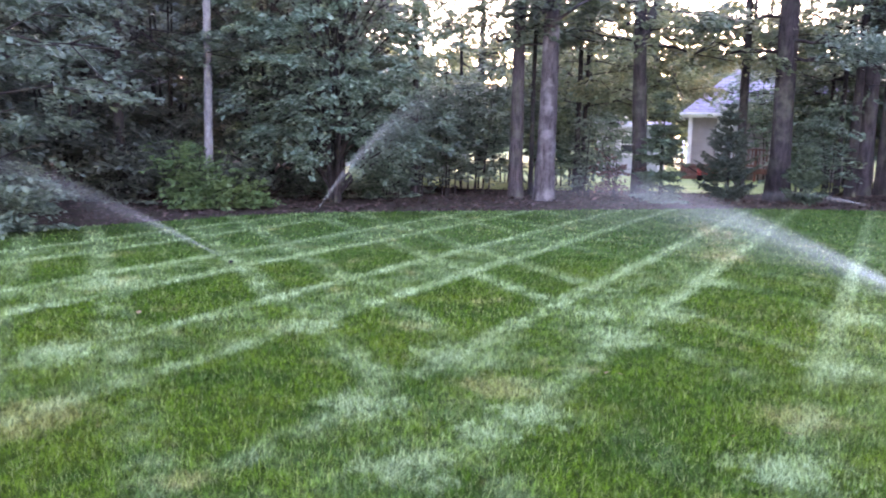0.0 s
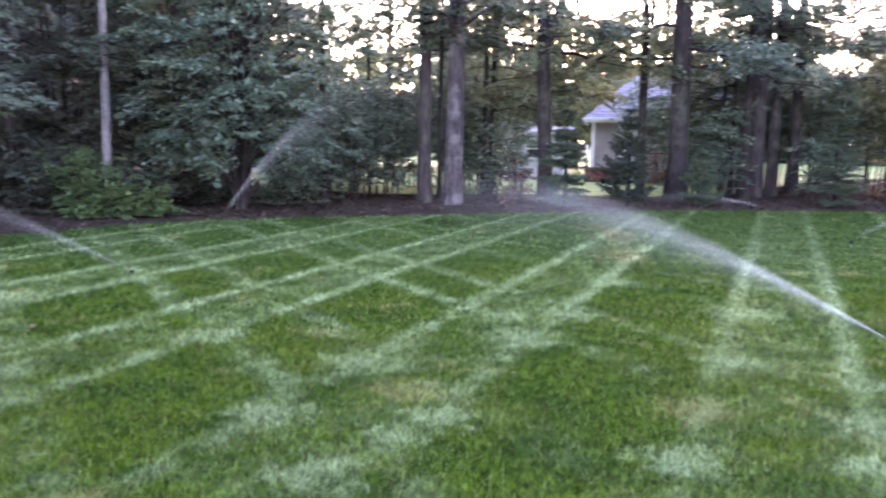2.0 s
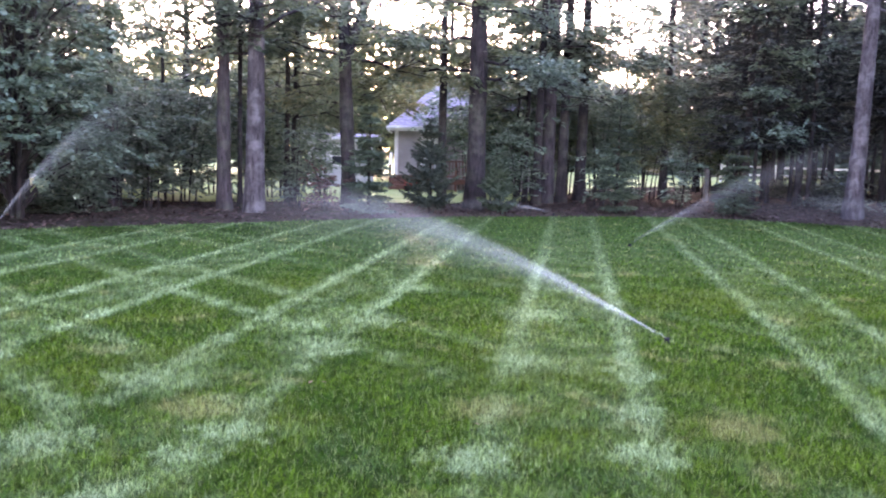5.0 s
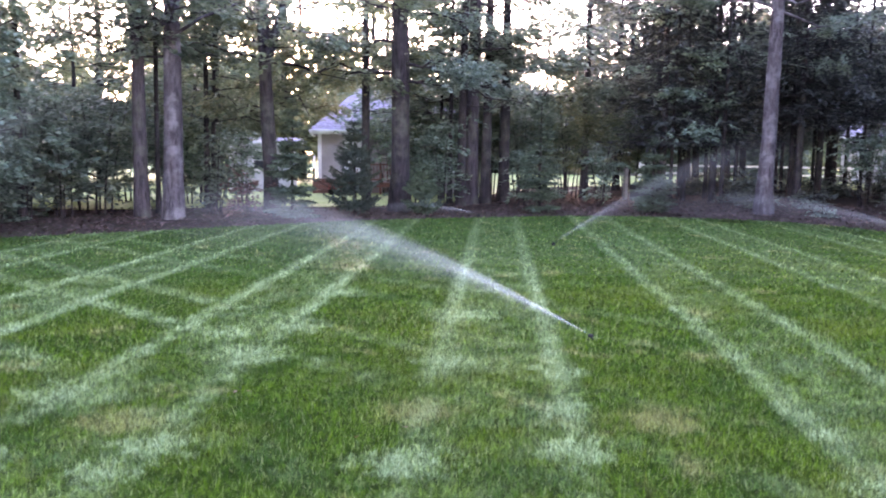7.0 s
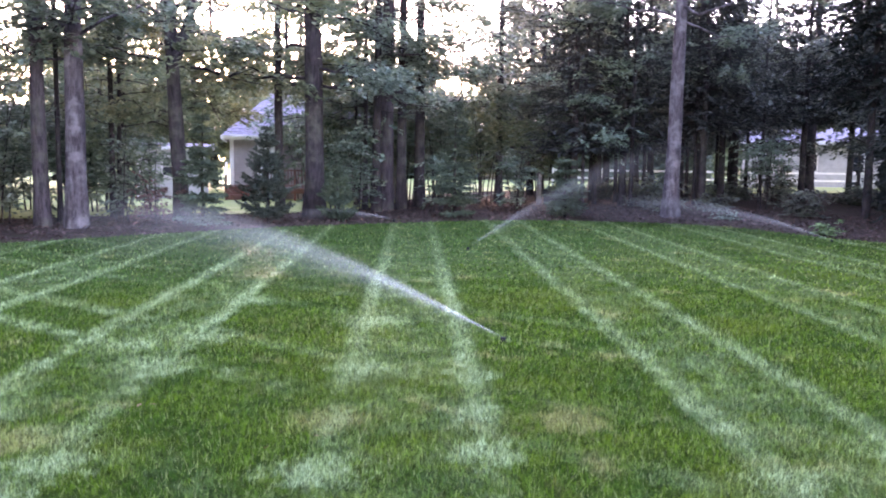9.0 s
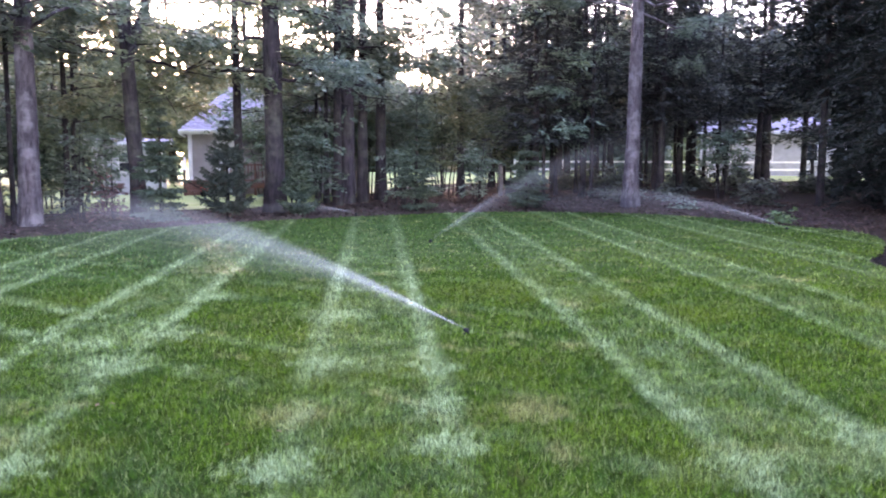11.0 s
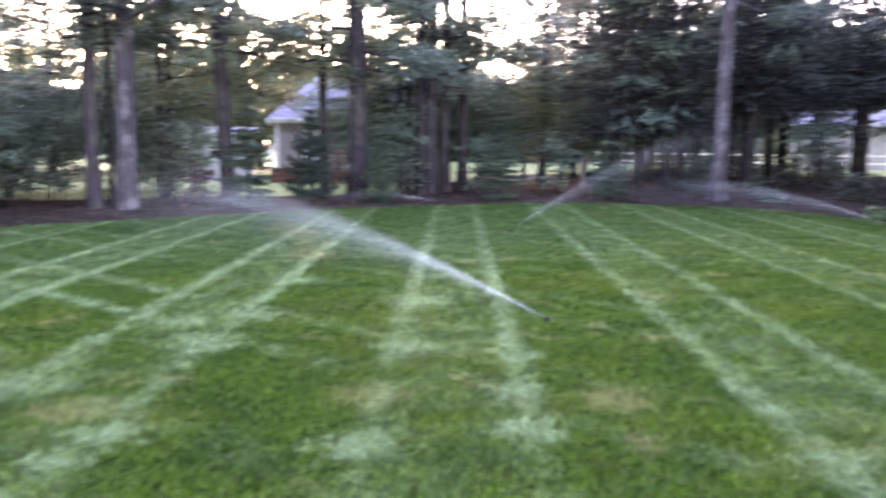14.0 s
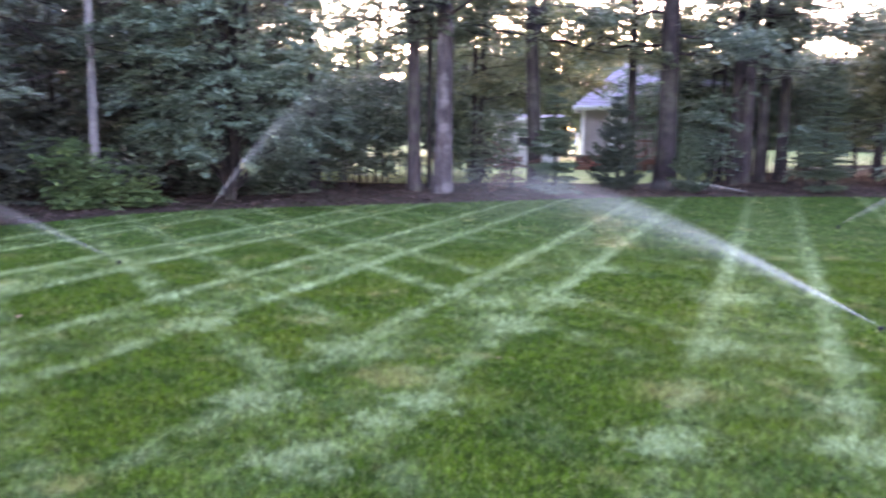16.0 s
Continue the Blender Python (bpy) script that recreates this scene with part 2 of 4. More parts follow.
def part(name, bm, material, parent=None, label=""):
    """Links a bmesh, or a finished mesh, as one object under a thing."""
    if isinstance(bm, bmesh.types.BMesh):
        me = bpy.data.meshes.new(name)
        bm.normal_update()
        bm.to_mesh(me)
        bm.free()
        me.materials.append(material)
    else:
        me = bm
    ob = new(name, me)
    ob.parent = parent
    return tagged(ob, label) if label else ob


def thing(name, place, label, category, group="", kind=""):
    ob = new(name)
    ob.empty_display_size = 0.2
    ob.matrix_world = place if isinstance(place, Matrix) else Matrix.Translation(place)
    return tagged(ob, label, category, group, kind)


def box(bm, size, at, turn=0.0, bevel=0.0, lean=(0, 0)):
    m = Matrix.Translation(at) @ Euler((lean[0], lean[1], turn)).to_matrix().to_4x4() @ Matrix.Diagonal((*size, 1))
    made = bmesh.ops.create_cube(bm, size=1, matrix=m)["verts"]
    if bevel:
        edges = list({e for v in made for e in v.link_edges})
        bmesh.ops.bevel(bm, geom=edges, offset=bevel, segments=2, affect="EDGES")
    return bm


def boxed(size, at, turn=0.0, bevel=0.0, lean=(0, 0)):
    return box(bmesh.new(), size, at, turn, bevel, lean)


def tube(path, radii, sides=8, lumps=0.0, r=None):
    """Rings of vertices along a path, as arrays of vertices and triangles."""
    path, radii = np.asarray(path, float), np.asarray(radii, float)
    n = len(path)
    way = np.gradient(path, axis=0)
    way /= np.linalg.norm(way, axis=1)[:, None] + 1e-9
    ref = np.where(np.abs(way[:, 2:3]) > 0.9, np.array([[1.0, 0, 0]]), np.array([[0, 0, 1.0]]))
    a = np.cross(way, ref)
    a /= np.linalg.norm(a, axis=1)[:, None] + 1e-9
    b = np.cross(way, a)
    th = np.arange(sides) * 2 * np.pi / sides
    rad = radii[:, None] * (1 + (lumps * (r or rng).standard_normal((n, sides)) if lumps else np.zeros((n, sides))))
    v = path[:, None] + rad[..., None] * (np.cos(th)[None, :, None] * a[:, None] + np.sin(th)[None, :, None] * b[:, None])
    i, j = np.meshgrid(np.arange(n - 1), np.arange(sides), indexing="ij")
    p, q = i * sides + j, i * sides + (j + 1) % sides
    t = np.concatenate([np.stack([p, p + sides, q], -1).reshape(-1, 3), np.stack([q, p + sides, q + sides], -1).reshape(-1, 3)])
    return v.reshape(-1, 3), t


def joined(pieces):
    vs, ts, k = [], [], 0
    for v, t in pieces:
        vs.append(v)
        ts.append(t + k)
        k += len(v)
    return np.concatenate(vs), np.concatenate(ts)


def leaves(r, centres, length, width, droop=0.3, level=0.6, ways=None):
    """One folded rhombus for each centre: two triangles a leaf."""
    n = len(centres)
    az = r.uniform(0, 2 * np.pi, n)
    d = np.stack([np.cos(az), np.sin(az), r.normal(-droop, 0.35, n)], 1) if ways is None else ways + r.normal(0, 0.25, (n, 3))
    d /= np.linalg.norm(d, axis=1)[:, None]
    up = r.normal(0, 1 - level, (n, 3)) + np.array([0, 0, level])
    s = np.cross(d, up)
    s /= np.linalg.norm(s, axis=1)[:, None] + 1e-9
    nn = np.cross(s, d)
    ln = (length * r.uniform(0.6, 1.3, n))[:, None]
    wd = ln * (width / length) * 0.5
    base, tip = centres - d * ln * 0.5, centres + d * ln * 0.5
    mid = centres + d * ln * 0.05 + nn * wd * 0.35
    v = np.stack([base, mid + s * wd, tip, mid - s * wd], 1).reshape(-1, 3)
    k = np.arange(n)[:, None] * 4
    return v, np.concatenate([k + [0, 1, 2], k + [0, 2, 3]])


def sprays(r, spots, ways, n, size, jitter, weight=None, per=11):
    """Leaves set along both sides of short twigs, which lie in loose level layers and droop at their ends."""
    m = max(3, int(n * 0.62) // per)
    size = size * 1.25
    pick = r.choice(len(spots), m, p=None if weight is None else weight / weight.sum())
    c = spots[pick] + r.normal(0, 1, (m, 3)) * np.asarray(jitter)
    d = ways[pick] + r.normal(0, 0.45, (m, 3)) * np.array([1, 1, 0.35])
    d[:, 2] = np.clip(d[:, 2], -0.5, 0.35)
    d /= np.linalg.norm(d, axis=1)[:, None] + 1e-9
    side = np.stack([-d[:, 1], d[:, 0], r.normal(0, 0.22, m)], 1)
    side /= np.linalg.norm(side, axis=1)[:, None] + 1e-9
    ln = size * 3.4 * r.uniform(0.6, 1.35, m)
    f = np.clip((np.arange(per) + 0.5) / per + r.normal(0, 0.05, (m, per)), 0, 1)
    sgn = np.where(np.arange(per) % 2, 1.0, -1.0)[None, :] * np.ones((m, 1))
    p = c[:, None] + d[:, None] * (ln[:, None] * (f - 0.45))[..., None] + side[:, None] * (sgn * size * (0.62 - 0.35 * f))[..., None]
    p[..., 2] -= 0.3 * ln[:, None] * f ** 2
    w = d[:, None] * (0.4 + 0.6 * f)[..., None] + side[:, None] * (sgn * (1.0 - 0.55 * f))[..., None] + np.array([0, 0, -0.22])
    p = p.reshape(-1, 3) + r.normal(0, size * 0.14, (m * per, 3))
    p[:, 2] = np.maximum(p[:, 2], 0.04)
    return leaves(r, p, size, size * 0.6, level=0.72, ways=w.reshape(-1, 3))


# ---- trees ----
def trunk_path(r, h, lean, wander=0.12):
    z = np.linspace(0, 1, 12) ** 1.2 * h
    x = lean[0] * z + np.cumsum(r.normal(0, wander / 4, 12)) * (z / h)
    y = lean[1] * z + np.cumsum(r.normal(0, wander / 4, 12)) * (z / h)
    return np.stack([x, y, z], 1)


def broad_tree(name, x, y, h, rad, base, spread, n, seed, bark=None, leaf=None, lean=(0, 0), limbs=16, size=0.14,
               label="tall broadleaf tree with a grey furrowed trunk and green crown", group="woodland trees", fork=0.0, clump=0.45, low=1.0):
    r = np.random.default_rng(seed)
    tree = thing(name, (x, y, 0), label, "tree", group)
    path = trunk_path(r, h, lean)
    z = path[:, 2]
    radii = rad * (1 - 0.75 * z / h) + rad * 0.3 * np.exp(-z / 0.16)
    path[0, 2] = -0.15
    pieces = [tube(path, radii, 14, 0.05, r)]
    if fork:
        side = np.stack([np.interp(np.linspace(fork, h, 9), z, path[:, 0]), np.interp(np.linspace(fork, h, 9), z, path[:, 1]), np.linspace(fork, h * 0.95, 9)], 1)
        side[:, 0] += 1.7 * (1 - np.exp(-(side[:, 2] - fork) / 4.0))
        pieces.append(tube(side, np.linspace(rad * 0.62, rad * 0.15, 9), 10, 0.05, r))
    spots, ways = [], []
    for k in range(limbs):
        u = ((k + r.uniform(0, 1)) / limbs) ** 1.7
        z0 = base + (h * 0.96 - base) * u
        o = np.array([np.interp(z0, z, path[:, 0]), np.interp(z0, z, path[:, 1]), z0])
        reach = spread * (1.0 - 0.65 * u ** 1.5) * r.uniform(0.6, 1.1) * (low if u < 0.2 else 1.0)
        a = k * 2.4 + r.uniform(-0.5, 0.5)
        s = np.linspace(0, 1, 6)[:, None]
        rise = r.uniform(-0.05, 0.45)
        limb = o + s * np.array([math.cos(a), math.sin(a), 0]) * reach + (s ** 1.3) * np.array([0, 0, rise * reach]) - s ** 3 * np.array([0, 0, 0.18 * reach])
        limb[1:] += r.normal(0, 0.05 * reach, (5, 3))
        pieces.append(tube(limb, np.linspace(rad * 0.2 * (1 - 0.5 * u), 0.01, 6), 5))
        for m in range(4):
            f = r.uniform(0.35, 1.0)
            p = limb[int(f * 5)]
            b = a + r.uniform(-1.3, 1.3)
            end = p + np.array([math.cos(b), math.sin(b), r.uniform(-0.25, 0.3)]) * reach * r.uniform(0.2, 0.45)
            pieces.append(tube(np.linspace(p, end, 3), [0.018, 0.012, 0.006], 4))
            spots += [end, (p + end) / 2]
            ways += [end - p, end - p]
        spots.append(limb[-1])
        ways.append(limb[-1] - limb[-3])
    v, t = joined(pieces)
    part("trunk", tri_mesh("trunk", v, t, bark or M_BARK, True), None, tree)
    keep = np.sort(r.permutation(len(spots))[:max(8, int(len(spots) * 0.5))])
    spots, ways = np.array(spots)[keep], np.array(ways)[keep]
    share = 1 / (1 + (spots[:, 2] / 7.0) ** 4)
    ways /= np.linalg.norm(ways, axis=1)[:, None] + 1e-9
    part("crown", tri_mesh("crown", *sprays(r, spots, ways, n, size, (clump * 0.75, clump * 0.75, clump * 0.3), share), leaf or M_LEAF), None, tree)
    return tree


def shrub(name, x, y, h, spread, n, seed, leaf=None, size=0.12, label="dense leafy green shrub in the woodland bed", stems=7, group="bed shrubs", bottom=0.12):
    r = np.random.default_rng(seed)
    bush = thing(name, (x, y, 0), label, "shrub", group)
    pieces, spots, ways = [], [], []
    for k in range(stems):
        a = k * 2.4 + r.uniform(-0.4, 0.4)
        out = r.uniform(0.3, 0.8) * spread
        top = np.array([math.cos(a) * out, math.sin(a) * out, h * r.uniform(0.6, 0.95)])
        s = np.linspace(0, 1, 6)[:, None]
        stem = s * top * np.array([1, 1, 0]) * s ** 0.4 + s * np.array([0, 0, top[2]])
        stem[:, :2] += np.array([math.cos(a), math.sin(a)]) * spread * 0.22 * (1 - s) * r.uniform(0.2, 1.0)
        stem[0, 2] = -0.05
        pieces.append(tube(stem, np.linspace(0.010 + 0.007 * h / 2, 0.006, 6), 5))
        for m in range(int(6 + h * 3)):
            f = bottom + (1 - bottom) * r.uniform(0, 1)
            p = stem[int(f * 5)]
            b = r.uniform(0, 6.28)
            end = p + np.array([math.cos(b), math.sin(b), r.uniform(-0.15, 0.35)]) * spread * r.uniform(0.2, 0.6)
            end[2] = max(end[2], 0.1)
            pieces.append(tube(np.linspace(p, end, 3), [0.008, 0.006, 0.003], 3))
            spots += [end, p * 0.4 + end * 0.6]
            ways += [end - p, end - p]
    part("stem", tri_mesh("stem", *joined(pieces), M_BARK_DARK, True), None, bush)
    spots = np.array(spots)
    ways = np.array(ways)
    ways /= np.linalg.norm(ways, axis=1)[:, None] + 1e-9
    j = 0.10 + spread * 0.07
    part("foliage", tri_mesh("foliage", *sprays(r, spots, ways, n, size, (j, j, j * 0.5)), leaf or M_LEAF), None, bush)
    return bush


def domed_tree(name, x, y, h, wide, mid, n, seed, leaf, size, label, group="understory trees", lumps=46, inner=0.25, low=0.35):
    """A small tree with leaves down to the ground: limbs run out from low stems to lumps of foliage on a domed crown."""
    r = np.random.default_rng(seed)
    tree = thing(name, (x, y, 0), label, "tree", group)
    pieces, spots, ways = [], [], []
    for k in range(lumps):
        u = (k + 0.5) / lumps
        z = low + (h - low) * u
        ring = wide * math.sqrt(max(0.03, 1 - ((z - mid) / (h - mid if z > mid else mid * 1.35)) ** 2))
        a = k * 2.39996 + r.uniform(-0.3, 0.3)
        reach = ring * r.uniform(0.72, 1.12)
        tip = np.array([math.cos(a) * reach, math.sin(a) * reach, z])
        root = np.array([math.cos(a) * 0.12, math.sin(a) * 0.12, max(0.0, z - reach * r.uniform(0.3, 0.8)) * 0.8])
        s = np.linspace(0, 1, 5)[:, None]
        limb = root + (tip - root) * s + np.array([0, 0, 0.12 * reach]) * np.sin(s * math.pi)
        pieces.append(tube(limb, np.linspace(0.03, 0.007, 5), 4))
        out = np.array([math.cos(a), math.sin(a), 0.0])
        for m in range(7):
            b = r.normal(0, 1, 3) * np.array([0.36, 0.36, 0.24]) * (0.5 + 0.3 * wide)
            spots.append(tip + b)
            ways.append(out + 0.8 * b)
        if r.uniform() < inner * 2:
            spots.append(limb[2])
            ways.append(out)
    for k in range(5):
        a = k * 1.26 + 0.3
        end = np.array([math.cos(a) * 0.3 * wide, math.sin(a) * 0.3 * wide, h * r.uniform(0.6, 0.85)])
        s = np.linspace(0, 1, 7)[:, None]
        stem = np.array([math.cos(a) * 0.08, math.sin(a) * 0.08, -0.1]) + s ** 1.2 * end * np.array([1, 1, 0]) + s * np.array([0, 0, end[2]])
        pieces.append(tube(stem, np.linspace(0.055, 0.015, 7), 7, 0.05, r))
    part("trunk", tri_mesh("trunk", *joined(pieces), M_BARK_DARK, True), None, tree)
    spots, ways = np.array(spots), np.array(ways)
    ways /= np.linalg.norm(ways, axis=1)[:, None] + 1e-9
    part("crown", tri_mesh("crown", *sprays(r, spots, ways, n, size, (0.1, 0.1, 0.05)), leaf), None, tree)
    return tree


def conifer(name, x, y, h, spread, n, seed, leaf=None, bottom=0.15, bark=None, rad=None, label="young evergreen conifer with drooping boughs", group="evergreens", size=0.13, droop=0.25, slim=0.3):
    r = np.random.default_rng(seed)
    tree = thing(name, (x, y, 0), label, "conifer", group)
    rad = rad or 0.018 * h
    z = np.linspace(0, h, 8)
    path = np.stack([np.cumsum(r.normal(0, 0.01, 8)), np.cumsum(r.normal(0, 0.01, 8)), z], 1)
    path[0, 2] = -0.1
    pieces = [tube(path, rad * (1.02 - z / h), 8)]
    base, ways = [], []
    tiers = int(10 + h * 3.4)
    bough = []
    for k in range(tiers):
        z0 = bottom + (h - bottom) * (k / tiers) ** 1.1 + r.uniform(-0.1, 0.1)
        for m in range(7):
            a = k * 1.1 + m * 0.898 + r.uniform(-0.3, 0.3)
            z0 = min(max(z0 + r.uniform(-0.05, 0.05), 0.08), h * 0.985)
            reach = spread * (1 - z0 / h) ** 0.85 * min(1.0, 0.65 + 0.5 * z0) * r.uniform(0.6, 1.1) + 0.06
            d = np.array([math.cos(a), math.sin(a), 0])
            s = np.linspace(0, 1, 5)[:, None]
            line = np.array([0, 0, z0]) + s * d * reach + np.array([0, 0, 1]) * (0.15 * s - droop * s ** 2 + 0.1 * s ** 3) * reach
            line[:, 2] = np.maximum(line[:, 2], 0.05)
            pieces.append(tube(line[::2], np.linspace(0.006 + 0.006 * reach, 0.003, 3), 3))
            bough.append((line, reach, a))
    weight = np.array([b[1] for b in bough]) + 0.05
    count = r.multinomial(n, weight / weight.sum())
    cs, ws = [], []
    for (line, reach, a), c in zip(bough, count):
        f = r.uniform(0.12, 1.0, c)
        p = np.stack([np.interp(f, np.linspace(0, 1, 5), line[:, i]) for i in range(3)], 1)
        sd = a + np.where(r.uniform(0, 1, c) < 0.5, 1, -1) * r.uniform(0.3, 1.2, c)
        w = np.stack([np.cos(sd), np.sin(sd), r.normal(-0.15, 0.3, c)], 1)
        off = (1.05 - f) * reach * 0.42 * r.uniform(0.05, 1, c)
        cs.append(p + w * off[:, None])
        ws.append(w)
    part("trunk", tri_mesh("trunk", *joined(pieces), bark or M_BARK_DARK, True), None, tree)
    c = np.concatenate(cs)
    c[:, 2] = np.maximum(c[:, 2], 0.04)
    part("foliage", tri_mesh("foliage", *leaves(r, c, size, size * slim, ways=np.concatenate(ws), level=0.8), leaf or M_NEEDLE), None, tree)
    return tree


# ---- ground ----
EDGE = [(-14, 7), (-9, 10.6), (-6.8, 12.1), (-4.9, 13.9), (-3.4, 15.3), (-1.2, 16.2), (1.1, 16.8), (3.6, 17.5), (6.3, 18.2), (10, 18.3), (12.6, 18.1),
        (14.4, 17.1), (16, 15.6), (16.6, 13.9), (16.3, 11.5), (16.4, 10.0), (15.5, 8.6), (13.3, 7.3), (11.9, 6.7), (10.8, 5.2), (9.8, 3.5), (9.5, -12), (-14, -12)]


def rounded(points, steps=5):
    """The closed outline with its corners drawn round."""
    p = np.array(points, float)
    out = []
    for i in range(len(p)):
        a, b, c, d = p[i - 1], p[i], p[(i + 1) % len(p)], p[(i + 2) % len(p)]
        for s in np.arange(steps) / steps:
            out.append(0.5 * (2 * b + (c - a) * s + (2 * a - 5 * b + 4 * c - d) * s ** 2 + (3 * b - a - 3 * c + d) * s ** 3))
    return np.array(out)


def inside(xy, poly):
    x, y = xy[:, 0], xy[:, 1]
    hit = np.zeros(len(xy), bool)
    for (x0, y0), (x1, y1) in zip(poly, np.roll(poly, -1, 0)):
        cross = (y0 > y) != (y1 > y)
        hit ^= cross & (x < (x1 - x0) * (y - y0) / (y1 - y0 + 1e-12) + x0)
    return hit


def sheet(name, outline, z, material, label, category, drop=0.06):
    bm = bmesh.new()
    top = [bm.verts.new((x, y, z)) for x, y in outline]
    low = [bm.verts.new((x, y, z - drop)) for x, y in outline]
    bm.faces.new(top)
    for i in range(len(top)):
        j = (i + 1) % len(top)
        bm.faces.new((top[i], low[i], low[j], top[j]))
    bmesh.ops.triangulate(bm, faces=bm.faces[:1])
    return tagged(part(name, bm, material), label, category, kind="structure")


bm = bmesh.new()
bmesh.ops.create_circle(bm, cap_ends=True, segments=64, radius=900, matrix=Matrix.Translation((0, 0, -0.02)))
tagged(part("ground", bm, M_FLOOR), "brown woodland floor of leaf litter and bare soil", "ground", kind="structure")
LAWN = rounded(EDGE)
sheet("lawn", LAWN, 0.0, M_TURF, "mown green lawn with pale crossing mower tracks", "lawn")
FAR = [(-1.5, 24.8), (4, 23.6), (9, 23.2), (13, 26), (17, 31), (24, 36), (32, 33), (45, 29), (70, 26), (160, 40), (160, 190), (-20, 190), (-6, 40)]
sheet("far_lawn", rounded(FAR, 3), -0.006, M_FARLAWN, "bright yellow-green neighbouring lawn behind the trees", "lawn", 0.05)
sheet("mulch_bed", rounded([(12.1, 6.75), (13.2, 7.2), (14.6, 7.8), (16.4, 6.4), (15.5, 3.5), (12, 1.0), (10.0, 3.4), (10.9, 5.2)], 4), -0.008, M_MULCH, "bed of dark brown mulch beside the lawn", "mulch bed", 0.05)


def grass(n, near, far, length, width, seed):
    r = np.random.default_rng(seed)
    d = np.sqrt(r.uniform(near ** 2, far ** 2, n))
    a = radians(90) + np.radians(r.uniform(-72, 40, n))
    c = np.stack([d * np.cos(a), d * np.sin(a)], 1)
    c = c[inside(c, LAWN)]
    n = len(c)
    az = 3 * np.sin(c[:, 0] * 31 + 2 * np.sin(c[:, 1] * 17)) + 3 * np.cos(c[:, 1] * 27 + 2 * np.sin(c[:, 0] * 23)) + r.normal(0, 0.9, n)
    ln = length * np.where(r.uniform(0, 1, n) < 0.05, 1.7, r.uniform(0.55, 1.25, n))
    tilt = np.abs(r.normal(0.9, 0.4, n))
    w = width * r.uniform(0.7, 1.3, n)
    root = np.concatenate([c, np.zeros((n, 1))], 1)
    side = np.stack([-np.sin(az), np.cos(az), np.zeros(n)], 1) * w[:, None] / 2
    lean = np.stack([np.cos(az) * np.sin(tilt), np.sin(az) * np.sin(tilt), np.cos(tilt)], 1) * ln[:, None]
    v = np.stack([root - side, root + side, root + lean], 1).reshape(-1, 3)
    return v, np.arange(n * 3).reshape(-1, 3)


GRASS = [grass(410000, 2.4, 6.5, 0.046, 0.0058, 1), grass(330000, 6.5, 11.0, 0.05, 0.0095, 2), grass(200000, 11.0, 24.0, 0.05, 0.018, 3)]
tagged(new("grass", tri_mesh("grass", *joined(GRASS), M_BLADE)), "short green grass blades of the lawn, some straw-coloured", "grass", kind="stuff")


# ---- the wood: trees with visible trunks ----
broad_tree("tree", -5.2, 17.35, 14, 0.095, 5.5, 2.2, 6000, 11, M_BARK_SMOOTH, M_LEAF_DARK, (0.004, 0), label="slender tree with a smooth pale grey trunk", size=0.13)
broad_tree("tree", -7.3, 17.9, 10, 0.13, 2.7, 2.8, 12000, 27, M_BARK_DARK, M_LEAF, limbs=26, size=0.12, label="layered broadleaf tree over a dark hollow", group="understory trees", clump=0.35)
broad_tree("tree", 1.5, 20.3, 16, 0.17, 3.6, 3.2, 6500, 12, M_BARK, M_LEAF, (-0.01, 0), label="straight dark-barked woodland tree behind the bed")
broad_tree("tree", 1.95, 21.2, 13, 0.065, 3.8, 1.8, 2600, 13, M_BARK_DARK, M_LEAF, label="thin dark woodland tree")
broad_tree("tree", 2.15, 19.9, 17, 0.225, 4.1, 3.4, 6500, 14, M_BARK_PALE, M_LEAF, (0.022, 0), label="stout tree with pale lichen patches on its trunk")
broad_tree("tree", 4.68, 20.95, 17, 0.19, 3.8, 3.4, 10000, 15, M_BARK_DARK, M_LEAF_SUN, (-0.036, 0), size=0.12, limbs=20, label="tree whose dark trunk forks high up", fork=3.6)
broad_tree("tree", 7.79, 22.6, 14, 0.13, 3.6, 2.6, 9000, 16, M_BARK_DARK, M_LEAF_SUN, (-0.016, 0), size=0.12, limbs=20, label="slim dark trunk with leafy low boughs")
broad_tree("tree", 8.15, 20.85, 18, 0.27, 3.5, 3.2, 10500, 17, M_BARK_DARK, M_LEAF, (-0.003, 0), size=0.12, limbs=20, label="thick dark straight-trunked tree")
broad_tree("tree", 10.85, 22.7, 15, 0.14, 3.0, 2.6, 7000, 18, M_BARK_DARK, M_LEAF, (0.012, 0), label="slim dark woodland tree")
broad_tree("tree", 11.5, 23.4, 18, 0.235, 4.2, 3.2, 8500, 19, M_BARK, M_LEAF, (0.014, 0), label="thick grey-barked tree leaning slightly")
broad_tree("tree", 12.1, 23.5, 15, 0.17, 4.0, 2.6, 7000, 20, M_BARK_DARK, M_LEAF, label="dark woodland tree standing in a cluster")
broad_tree("tree", 13.25, 24.4, 17, 0.19, 3.4, 2.8, 8500, 21, M_BARK_DARK, M_LEAF, label="dark woodland tree standing in a cluster")
broad_tree("tree", 17.0, 25.2, 15, 0.14, 3.4, 2.6, 8500, 22, M_BARK_DARK, M_LEAF_DARK, (0.01, 0), label="slim dark woodland tree")
broad_tree("tree", 18.0, 17.6, 17, 0.23, 5.6, 4.2, 11000, 23, M_BARK_PALE, M_LEAF, (0.03, 0.01), label="tall tree with a mottled pale grey trunk")
